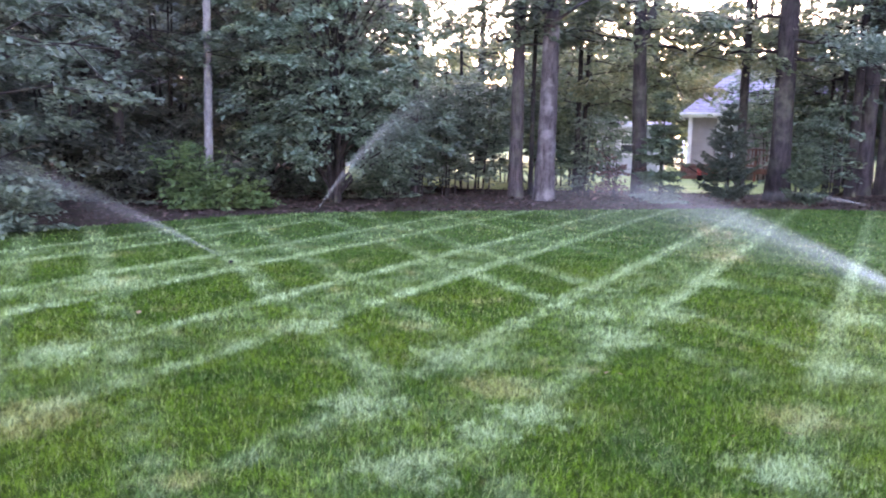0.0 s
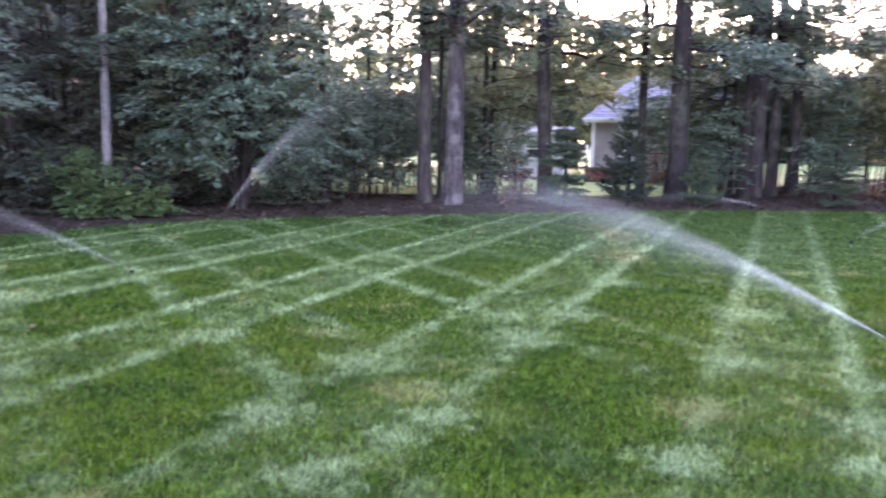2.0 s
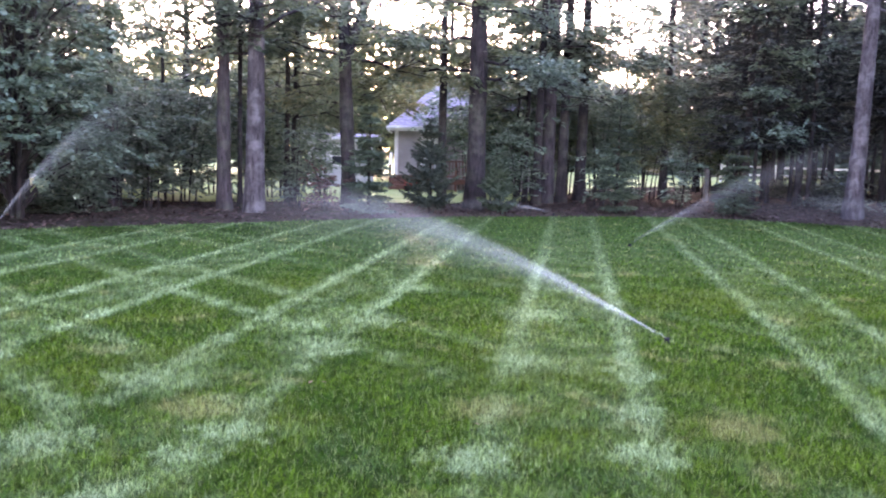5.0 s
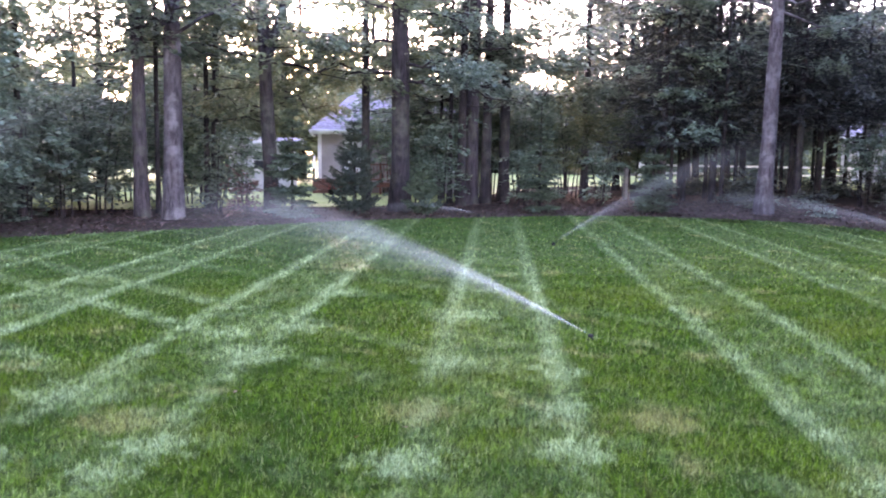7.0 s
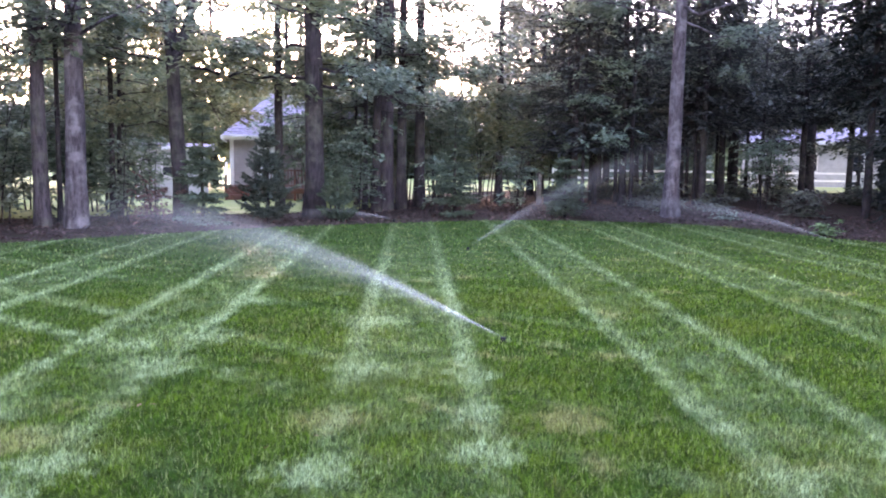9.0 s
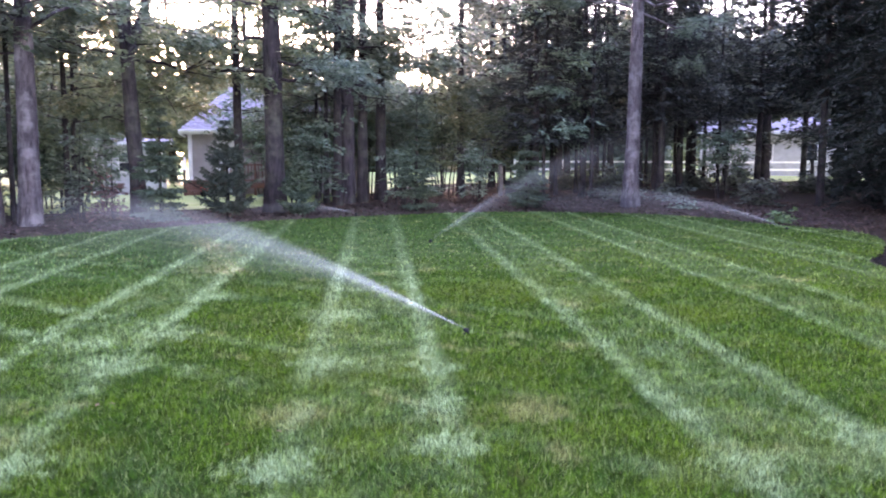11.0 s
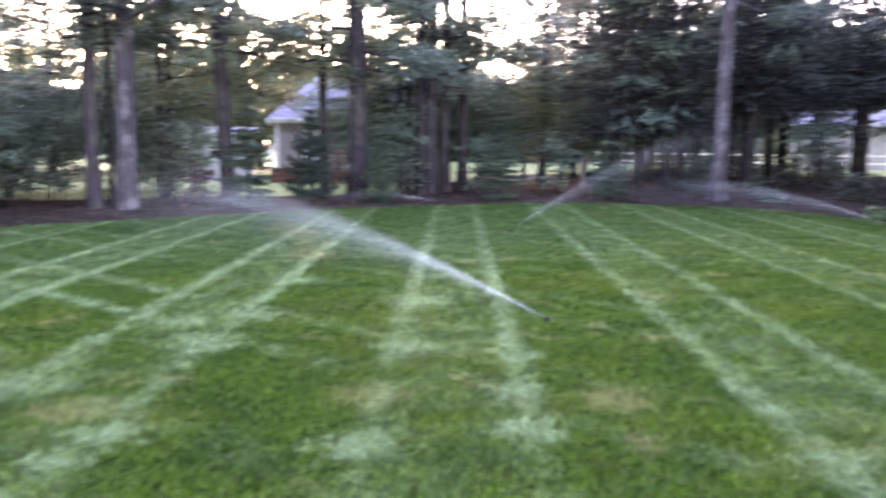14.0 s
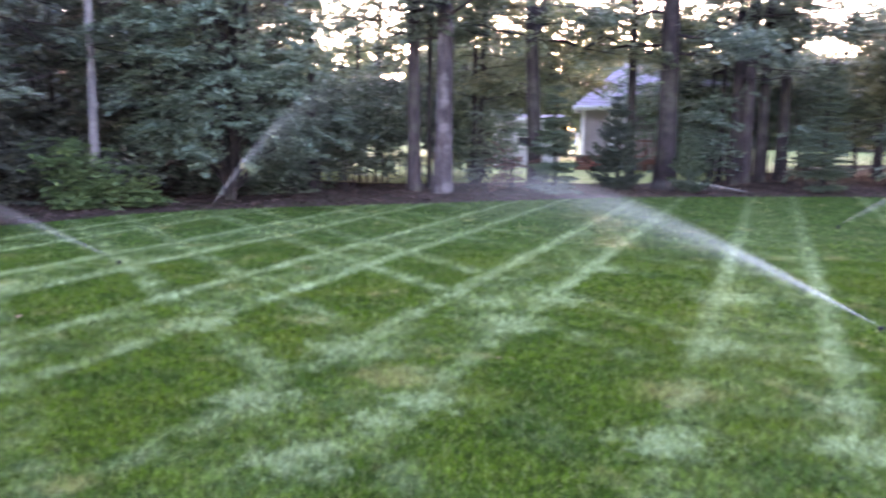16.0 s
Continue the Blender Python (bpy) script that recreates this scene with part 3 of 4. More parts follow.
broad_tree("tree", 25.5, 23.6, 15, 0.17, 3.6, 3.0, 6000, 24, M_BARK_DARK, M_LEAF_DARK, label="dark woodland tree in deep shade")
broad_tree("tree", 29.5, 25.2, 15, 0.2, 3.0, 3.2, 6000, 25, M_BARK_DARK, M_LEAF_DARK, label="dark woodland tree in deep shade")
broad_tree("tree", 36.1, 26.2, 16, 0.26, 3.6, 3.4, 6000, 26, M_BARK_DARK, M_LEAF_DARK, label="dark straight trunk before a bright clearing")

THIN_PLACES = ((-0.98, 19.9), (3.35, 22.8), (20.2, 23.6), (22.1, 24.6), (20.5, 22.0), (23.6, 24.6), (26.2, 24.8), (24.2, 22.5), (28.5, 25.3), (30.8, 25.6), (29.7, 23.9), (37.5, 25.0), (35.2, 23.0))

# ---- the wood: leafy masses ----
domed_tree("broad_understory_tree", -2.65, 18.1, 7.4, 1.95, 3.2, 62000, 31, M_LEAF_MID, 0.105, "tall domed broadleaf tree with glossy green leaves to the ground", lumps=110, inner=0.5, low=1.0)
domed_tree("broad_understory_tree", -4.5, 19.4, 7.0, 1.8, 3.2, 20000, 32, M_LEAF_DARK, 0.13, "tall dense dark green understory tree", lumps=34)
shrub("large_shrub", -1.5, 19.4, 2.8, 1.1, 4500, 33, M_LEAF, 0.11, "leafy thicket beside the lawn bed", 8)
shrub("shrub", -5.35, 16.2, 1.75, 0.65, 3000, 34, M_LEAF_BRIGHT, 0.085, "bright green arching shrub at the lawn's edge", 6)
shrub("shrub", -4.75, 16.1, 1.15, 0.7, 2800, 38, M_LEAF_BRIGHT, 0.085, "bright green arching shrub at the lawn's edge", 6)
shrub("shrub", -4.1, 16.35, 0.75, 0.5, 1500, 35, M_LEAF_BRIGHT, 0.085, "bright green low shrub at the lawn's edge", 6)
shrub("shrub", -6.7, 12.0, 0.95, 0.8, 2600, 39, M_LEAF, 0.1, "low leafy bough touching the lawn's edge", 5)
domed_tree("broad_understory_tree", -8.4, 12.3, 8.0, 2.5, 3.0, 36000, 37, M_LEAF, 0.1, "broad tree with leafy boughs drooping over the lawn", lumps=70)
broad_tree("tree", -7.9, 11.9, 8.5, 0.12, 2.2, 2.4, 9000, 36, M_BARK_DARK, M_LEAF, limbs=34, size=0.105, label="broad tree with leafy boughs hanging over the lawn", low=1.2, clump=0.3)
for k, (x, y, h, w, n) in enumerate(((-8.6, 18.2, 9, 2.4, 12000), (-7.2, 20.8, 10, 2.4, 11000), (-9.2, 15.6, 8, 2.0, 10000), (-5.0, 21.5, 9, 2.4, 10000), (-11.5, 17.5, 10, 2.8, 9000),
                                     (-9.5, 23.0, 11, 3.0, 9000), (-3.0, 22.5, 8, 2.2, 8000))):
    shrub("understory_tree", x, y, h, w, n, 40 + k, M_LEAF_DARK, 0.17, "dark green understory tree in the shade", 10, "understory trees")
for k, (x, y, h, w, n, m) in enumerate(((-0.2, 20.6, 3.4, 1.0, 3200, M_LEAF), (0.7, 21.6, 3.8, 1.1, 3200, M_LEAF), (-0.9, 20.0, 3.0, 0.8, 2400, M_LEAF), (3.3, 21.0, 2.8, 0.8, 1200, M_LEAF),
                                        (9.7, 21.4, 2.6, 0.8, 1000, M_LEAF_MID), (12.9, 22.4, 2.4, 0.8, 900, M_LEAF_MID), (15.2, 21.6, 2.6, 0.9, 1100, M_LEAF_MID))):
    shrub("sapling", x, y, h, w, n, 60 + k, m, 0.12, "young broadleaf sapling with sparse leaves", 4, "saplings", 0.3)
shrub("sapling", 24.3, 19.4, 3.3, 1.1, 2500, 68, M_LEAF_MID, 0.11, "pale-leaved small tree on thin stems before the dark wood", 5, "saplings", 0.6)
shrub("shrub", 3.85, 20.1, 1.5, 0.45, 900, 80, M_RUST, 0.09, "thin shrub with reddish-brown leaves", 5)
conifer("conifer", 4.75, 19.15, 2.85, 0.8, 11000, 81, slim=0.36)
conifer("conifer", 6.33, 19.3, 2.4, 0.9, 9500, 82, M_SPRUCE, droop=-0.12, slim=0.32, label="small dark spruce with upswept boughs")
conifer("conifer", 8.3, 19.6, 1.45, 0.7, 5500, 83, droop=-0.1, slim=0.36)
conifer("conifer", 11.75, 19.5, 3.4, 0.78, 10000, 84, slim=0.36)
conifer("conifer", 14.7, 18.4, 2.1, 0.85, 8000, 85, slim=0.36)
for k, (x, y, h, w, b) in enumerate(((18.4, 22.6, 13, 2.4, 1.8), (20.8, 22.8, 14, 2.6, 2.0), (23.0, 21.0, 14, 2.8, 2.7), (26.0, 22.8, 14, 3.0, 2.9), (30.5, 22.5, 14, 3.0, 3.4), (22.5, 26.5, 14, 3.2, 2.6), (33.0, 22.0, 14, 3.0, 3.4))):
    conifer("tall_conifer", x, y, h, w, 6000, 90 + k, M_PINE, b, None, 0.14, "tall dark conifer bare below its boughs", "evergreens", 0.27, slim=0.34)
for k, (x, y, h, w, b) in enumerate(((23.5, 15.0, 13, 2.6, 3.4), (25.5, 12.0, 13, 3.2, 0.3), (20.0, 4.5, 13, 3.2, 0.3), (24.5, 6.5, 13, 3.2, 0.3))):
    conifer("tall_conifer", x, y, h, w, 9500, 100 + k, M_PINE_SHADED, b, None, 0.13, "broad dark conifer with feathery hanging boughs", "evergreens", 0.26, 0.4, 0.32)
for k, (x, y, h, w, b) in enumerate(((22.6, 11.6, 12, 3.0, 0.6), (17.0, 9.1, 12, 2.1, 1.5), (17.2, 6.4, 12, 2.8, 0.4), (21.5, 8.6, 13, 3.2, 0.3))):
    conifer("tall_conifer", x, y, h, w, 17000, 110 + k, M_PINE_SHADED, b, None, 0.12, "broad dark conifer with feathery hanging boughs", "evergreens", 0.2, 0.45, 0.24)
for k, (x, y, h, w, n) in enumerate(((19.5, 19.5, 1.6, 0.8, 1800), (21.5, 19.0, 0.7, 0.8, 1000), (27.5, 21.4, 2.3, 0.9, 1800), (31.0, 20.5, 0.8, 0.9, 1400), (22.0, 16.0, 1.0, 0.7, 1200), (23.8, 27.1, 1.0, 1.0, 1800), (27.2, 29.4, 1.1, 1.1, 1800), (26.8, 26.9, 0.9, 1.0, 1600), (32.1, 30.1, 1.2, 1.2, 1800), (26.8, 24.1, 0.9, 1.0, 1500), (36.9, 30.9, 1.2, 1.3, 1800), (41.1, 31.3, 1.2, 1.3, 1800), (21.0, 21.6, 0.9, 0.9, 1500), (29.0, 24.6, 1.0, 1.1, 1600), (30.5, 19.5, 1.0, 1.0, 1600))):
    shrub("shrub", x, y, h, w, n, 125 + k, M_LEAF_DARK, 0.12, "leafy undergrowth shrub in the shaded wood", 6)

# leafy understory behind the trunks, copied from four kinds
UNDER = [shrub("understory_tree", x, y, h, w, n, 150 + k, m, 0.15, "leafy understory tree behind the trunks", 5, "understory trees", 0.32 if k < 2 else 0.5)
         for k, (x, y, h, w, n, m) in enumerate(((0.4, 23.3, 4.8, 1.7, 4200, M_LEAF_MID), (2.6, 23.8, 4.4, 1.5, 3800, M_LEAF_MID), (11.2, 26.4, 4.6, 1.6, 4200, M_LEAF_SUN), (14.2, 27.4, 5.2, 1.8, 4200, M_LEAF_MID)))]
r = np.random.default_rng(21)
for k, (x, y) in enumerate(((-1.2, 23.0), (-0.6, 25.5), (1.6, 26.5), (3.4, 25.2), (12.4, 26.6), (12.8, 29.0), (16.2, 25.0), (16.6, 28.5), (18.5, 29.0), (21.5, 30.0), (-2.5, 26.5), (-4.5, 25.0), (20.0, 26.5), (11.2, 29.5), (-12, 21), (15.4, 27.2), (13.6, 26.6))):
    copy_thing(UNDER[k % 2 + (2 if x > 8 else 0)], pose(x, y, 0, 0, 0, r.uniform(0, 360)))
for k, (x, y, h) in enumerate(((10.3, 24.3, 3.8), (14.5, 25.2, 4.2), (9.4, 23.0, 3.0), (5.1, 27.5, 3.0))):
    shrub("sapling", x, y, h, 1.1, 2400, 160 + k, M_LEAF_MID, 0.12, "young broadleaf sapling with light leaves", 5, "saplings", 0.35)
HIGH = [broad_tree("tree", x, y, 9.5, 0.07, 2.3, 2.3, 8500, 170 + k, M_BARK_DARK, m, limbs=18, label="slender understory tree with layered boughs", group="understory trees", size=0.115, clump=0.38)
        for k, (x, y, m) in enumerate(((3.6, 23.4, M_LEAF_SUN), (4.2, 26.5, M_LEAF_SUN), (11.2, 25.0, M_LEAF_MID)))]
for x, y, k in ((5.0, 22.9, 0), (9.7, 25.4, 2), (0.2, 27.5, 0), (3.0, 28.6, 1), (13.0, 27.6, 2), (-2.2, 24.6, 2), (18.8, 22.6, 2), (17.4, 28.6, 2), (22.0, 26.0, 2)):
    copy_thing(HIGH[k], pose(x, y, 0, 0, 0, r.uniform(0, 360)))

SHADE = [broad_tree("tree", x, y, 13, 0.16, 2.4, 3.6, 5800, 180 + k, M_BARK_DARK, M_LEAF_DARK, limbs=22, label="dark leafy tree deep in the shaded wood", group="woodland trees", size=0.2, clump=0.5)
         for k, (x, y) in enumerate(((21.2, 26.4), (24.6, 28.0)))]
# The last four stand out of view, added to shade the right-hand wood.
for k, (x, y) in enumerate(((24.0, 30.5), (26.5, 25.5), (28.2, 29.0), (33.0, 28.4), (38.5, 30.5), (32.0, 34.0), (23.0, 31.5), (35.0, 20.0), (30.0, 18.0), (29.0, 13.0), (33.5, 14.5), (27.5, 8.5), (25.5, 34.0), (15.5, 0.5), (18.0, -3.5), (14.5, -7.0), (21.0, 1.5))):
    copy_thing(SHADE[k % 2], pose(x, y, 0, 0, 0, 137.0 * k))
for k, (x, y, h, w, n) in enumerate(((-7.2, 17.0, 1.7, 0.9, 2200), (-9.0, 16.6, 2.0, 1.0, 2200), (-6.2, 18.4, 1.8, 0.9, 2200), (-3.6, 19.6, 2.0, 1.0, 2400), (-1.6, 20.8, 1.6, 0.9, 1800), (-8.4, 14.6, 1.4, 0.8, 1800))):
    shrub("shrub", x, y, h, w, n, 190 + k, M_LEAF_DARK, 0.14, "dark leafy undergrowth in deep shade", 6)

BEHIND = broad_tree("tree", 10.0, 42.0, 13, 0.2, 2.0, 3.8, 8000, 187, M_BARK_DARK, M_LEAF_SUN, limbs=24, label="leafy tree behind the neighbouring house", group="far trees", size=0.23, clump=0.55)
for k, (x, y) in enumerate(((5.6, 41.0), (14.5, 41.0), (1.2, 38.0), (16.5, 44.5), (12.0, 46.0), (7.5, 47.0), (8.8, 43.5))):
    copy_thing(BEHIND, pose(x, y, 0, 0, 0, 101.0 * k + 40))

THIN = broad_tree("thin_tree", 10.9, 23.6, 12, 0.08, 4.6, 1.6, 1300, 195, M_BARK_DARK, M_LEAF, limbs=9, label="thin dark pole-like woodland tree", group="thin trees", size=0.13)
for k, (x, y) in enumerate(THIN_PLACES):
    copy_thing(THIN, pose(x, y, 0, 0, 0, 77.0 * k))

# ---- far woods ----
r = np.random.default_rng(22)
def woods(name, r, count, each, lo, hi, near, far, top, foot, leaf, size, material, label):
    """Far foliage: flattened clumps of leaves, low ones packed close, high ones looser, with openings between."""
    a, d = np.radians(r.uniform(lo, hi, count)), r.uniform(near, far, count)
    z = foot + (top(a) - foot) * r.uniform(0, 1, count) ** 0.85
    scale = d / 100.0
    c = np.stack([-d * np.sin(a), d * np.cos(a), z], 1)
    wide = (1.5 * scale * r.uniform(0.5, 1.5, count))[:, None, None]
    p = c[:, None] + r.normal(0, 1, (count, each, 3)) * wide * np.array([1, 1, 0.42])
    p[..., 2] = np.maximum(p[..., 2], foot * 0.8)
    tagged(new(name, tri_mesh(name, *leaves(r, p.reshape(-1, 3), size, size * 0.62), material)), label, "woods", kind="stuff")


def skyline(a):
    top = 14.6 + 1.4 * np.sin(a * 23) + 1.0 * np.sin(a * 57 + 1)
    for gap, half, deep in ((1.0, 1.2, 6.0), (-2.6, 1.1, 6.5), (-10.2, 0.9, 5.5), (-14.1, 0.8, 5.5), (-20.5, 0.7, 4.0), (-24.0, 1.3, 6.0), (-30.9, 1.7, 5.0), (-48.5, 1.5, 4.0)):
        top = top - deep * np.exp(-((np.degrees(a) - gap) / half) ** 2)
    return top


def thicket(name, r, n, lo, hi, near, far, top, foot, size, material, label):
    """Close foliage far back in the wood, with no openings but at its ragged top."""
    a, d = np.radians(r.uniform(lo, hi, n)), r.uniform(near, far, n)
    z = foot + (top(a) - foot) * r.uniform(0, 1, n) + r.exponential(0.4, n)
    tagged(new(name, tri_mesh(name, *leaves(r, np.stack([-d * np.sin(a), d * np.cos(a), z], 1), size, size * 0.7, level=0.35), material)), label, "woods", kind="stuff")


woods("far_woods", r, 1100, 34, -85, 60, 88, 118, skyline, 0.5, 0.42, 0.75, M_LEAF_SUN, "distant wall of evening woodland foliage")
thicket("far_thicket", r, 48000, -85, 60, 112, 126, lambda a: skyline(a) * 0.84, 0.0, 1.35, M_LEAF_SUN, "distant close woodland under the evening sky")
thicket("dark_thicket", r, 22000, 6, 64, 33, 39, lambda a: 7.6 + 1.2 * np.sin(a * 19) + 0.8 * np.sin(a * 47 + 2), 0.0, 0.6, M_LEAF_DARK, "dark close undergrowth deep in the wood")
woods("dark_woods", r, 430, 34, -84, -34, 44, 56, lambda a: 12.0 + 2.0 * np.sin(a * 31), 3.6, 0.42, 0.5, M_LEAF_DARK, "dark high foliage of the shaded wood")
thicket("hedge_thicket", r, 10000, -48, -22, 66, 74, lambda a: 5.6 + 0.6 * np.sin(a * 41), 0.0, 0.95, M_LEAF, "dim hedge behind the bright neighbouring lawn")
thicket("deep_thicket", r, 11000, -90, -58, 29, 33, lambda a: 8.5 + 1.2 * np.sin(a * 33), 0.0, 0.5, M_PINE_SHADED, "black-green depths of the conifer wood")
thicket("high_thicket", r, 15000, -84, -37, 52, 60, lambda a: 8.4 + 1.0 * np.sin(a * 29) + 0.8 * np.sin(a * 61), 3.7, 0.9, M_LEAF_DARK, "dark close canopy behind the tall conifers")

proto = broad_tree("far_tree", 5.0, 48.0, 17, 0.25, 3.5, 4.2, 3600, 120, M_BARK_DARK, M_LEAF_SUN, label="distant woodland tree against the bright evening sky", group="far trees", size=0.36, clump=0.8)
proto2 = broad_tree("far_tree", -12.0, 34.0, 15, 0.22, 2.0, 4.0, 3600, 121, M_BARK_DARK, M_LEAF_DARK, label="distant dark woodland tree", group="far trees", size=0.36, clump=0.8)
r = np.random.default_rng(5)
for k in range(7):
    a = radians(r.uniform(-75, 45))
    d = r.uniform(52, 90)
    copy_thing(proto if k % 2 else proto2, pose(d * math.sin(-a), d * math.cos(a), 0, 0, 0, r.uniform(0, 360)))
for x, y in ((-9, 30), (-5, 33), (-16, 18), (-14, 14), (30, 12), (26, 5)):
    copy_thing(proto2, pose(x, y, 0, 0, 0, r.uniform(0, 360)))


# ---- neighbours' houses ----
def roof_slab(bm, x0, x1, y0, z0, y1, z1, thick):
    a = [bm.verts.new(p) for p in ((x0, y0, z0), (x1, y0, z0), (x1, y1, z1), (x0, y1, z1), (x0, y0, z0 - thick), (x1, y0, z0 - thick), (x1, y1, z1 - thick), (x0, y1, z1 - thick))]
    for q in ((0, 1, 2, 3), (7, 6, 5, 4), (0, 4, 5, 1), (1, 5, 6, 2), (2, 6, 7, 3), (3, 7, 4, 0)):
        bm.faces.new([a[i] for i in q])
    return bm


def board_mesh(w, c):
    bm = bmesh.new()
    a = [bm.verts.new(p) for p in ((0, 0.0, 0), (w, 0.0, 0), (w, 0.018, c), (0, 0.018, c), (0, 0.03, 0), (w, 0.03, 0), (w, 0.03, c), (0, 0.03, c))]
    for q in ((0, 1, 2, 3), (4, 7, 6, 5), (0, 4, 5, 1), (0, 3, 7, 4), (1, 5, 6, 2)):
        bm.faces.new([a[i] for i in q])
    me = bpy.data.meshes.new("clapboard")
    bm.to_mesh(me)
    bm.free()
    return me


def clad(wall, w, h, courses, place, material):
    """Lapped boards over a wall, one course over the other, with the thick edge down."""
    me = board_mesh(w, h / courses)
    me.materials.append(material)
    for k in range(courses):
        b = new("clapboard", me)
        b.parent = wall
        b.matrix_local = place @ Matrix.Translation((0, 0, k * h / courses))


def house_window(parent, x, y, z, w, h):
    win = part("window", boxed((w + 0.16, 0.08, h + 0.16), (x, y, z), bevel=0.01), M_WHITE, parent, "white framed window")
    part("pane", boxed((w, 0.02, h / 2 - 0.03), (x, y - 0.045, z + h / 4)), M_GLASS, win)
    part("pane", boxed((w, 0.02, h / 2 - 0.03), (x, y - 0.045, z - h / 4)), M_GLASS, win)


def plain(name, color, scale=5.0, rough=0.6, spread=0.12, metal=0.0, spec=0.4):
    n = Nodes(name)
    p = n.position()
    f = n.noise(p, scale, 5, 0.65)
    lo = tuple(c * (1 - spread) for c in color)
    hi = tuple(min(1, c * (1 + spread)) for c in color)
    n.bump(f, 0.15, 0.01)
    return n.finish(n.mix(n.ramp(f, 0.3, 0.7), lo, hi), rough, metal, spec)


M_WHITE = plain("white_paint", (0.78, 0.77, 0.78), 3.0)
M_SIDING = plain("beige_siding", (0.32, 0.295, 0.3), 2.0, 0.7)
M_WHITE_SIDING = plain("white_siding", (0.44, 0.44, 0.46), 2.0, 0.7)
M_SHINGLE = speckled("grey_shingle", (0.20, 0.175, 0.21), (0.30, 0.27, 0.315), 7.0, 0.85, (0.25, 0.22, 0.27), 0.5)
M_TIMBER = plain("red_brown_timber", (0.16, 0.075, 0.06), 6.0, 0.75, 0.3)
M_GREYWOOD = plain("weathered_wood", (0.13, 0.115, 0.11), 8.0, 0.8, 0.25)
M_GLASS = plain("dark_window_glass", (0.03, 0.035, 0.045), 1.0, 0.08, 0.1, spec=0.6)
M_RED = plain("red_plastic", (0.5, 0.06, 0.05), 4.0, 0.4)
M_BLACK = plain("black_plastic", (0.016, 0.016, 0.016), 6.0, 0.85, spec=0.08)
M_CAR = plain("white_car_paint", (0.75, 0.76, 0.8), 1.0, 0.25, 0.04)
M_STEEL = plain("grey_metal", (0.45, 0.45, 0.47), 4.0, 0.35, 0.1, 0.9)


def house():
    home = thing("house", pose(8.36, 30.9, 0, 0, 0, -17), "single-storey house with beige siding and a grey shingle roof", "house")
    long, eave = 7.0, 0.37
    wall = part("wall", boxed((long - 0.7, 6.9, 2.3), (long / 2, 3.9, 1.13)), M_SIDING, home)
    clad(wall, long - 0.7, 2.32, 15, pose(eave, 0.42, -0.03), M_SIDING)
    clad(wall, 6.9, 2.32, 15, pose(0.34, 7.35, -0.03, 0, 0, -90), M_SIDING)
    bm = bmesh.new()
    a = [bm.verts.new(p) for p in ((0, 0, 2.4), (long, 0, 2.4), (long, 7.8, 2.4), (0, 7.8, 2.4), (2.2, 3.9, 4.5), (long - 2.2, 3.9, 4.5), (0, 0, 2.3), (long, 0, 2.3), (long, 7.8, 2.3), (0, 7.8, 2.3))]
    for q in ((0, 1, 5, 4), (1, 2, 5), (2, 3, 4, 5), (3, 0, 4), (0, 6, 7, 1), (1, 7, 8, 2), (2, 8, 9, 3), (3, 9, 6, 0), (6, 9, 8, 7)):
        bm.faces.new([a[i] for i in q])
    roof = part("roof", bm, M_SHINGLE, home, "faded grey-lavender hipped shingle roof")
    for k in range(15):
        y, z = 0.12 + k * 0.236, 2.40 + (0.12 + k * 0.236) * 0.5385
        x0, x1 = y * 0.564 + 0.03, long - 0.03 - y * 0.564
        part("shingle_course", boxed((x1 - x0, 0.25, 0.014), ((x0 + x1) / 2, y, z + 0.006), lean=(math.atan(0.5385) - 0.03, 0)), M_SHINGLE, roof)
    part("fascia", boxed((long + 0.04, 0.03, 0.17), (long / 2, -0.02, 2.32), bevel=0.005), M_WHITE, home, "white fascia board under the eave")
    part("fascia", boxed((0.03, 7.76, 0.17), (-0.02, 3.9, 2.32), bevel=0.005), M_WHITE, home, "white fascia board under the eave")
    part("gutter", boxed((long, 0.11, 0.09), (long / 2, -0.092, 2.37), bevel=0.02), M_WHITE, home, "white eaves gutter")
    part("corner_board", boxed((0.14, 0.14, 2.25), (0.36, 0.36, 1.12), bevel=0.01), M_WHITE, home)
    part("downpipe", boxed((0.08, 0.08, 2.1), (3.2, 0.34, 1.2), bevel=0.02), M_WHITE, home)
    house_window(home, 4.3, 0.40, 1.45, 0.9, 1.1)
    house_window(home, 5.7, 0.40, 1.45, 0.8, 1.1)
    door = part("door", boxed((0.9, 0.06, 1.75), (1.75, 0.40, 1.35), bevel=0.01), M_WHITE, home, "white back door at the top of steps")
    part("handle", boxed((0.03, 0.06, 0.12), (2.1, 0.35, 1.3), bevel=0.01), M_STEEL, door)
    return home


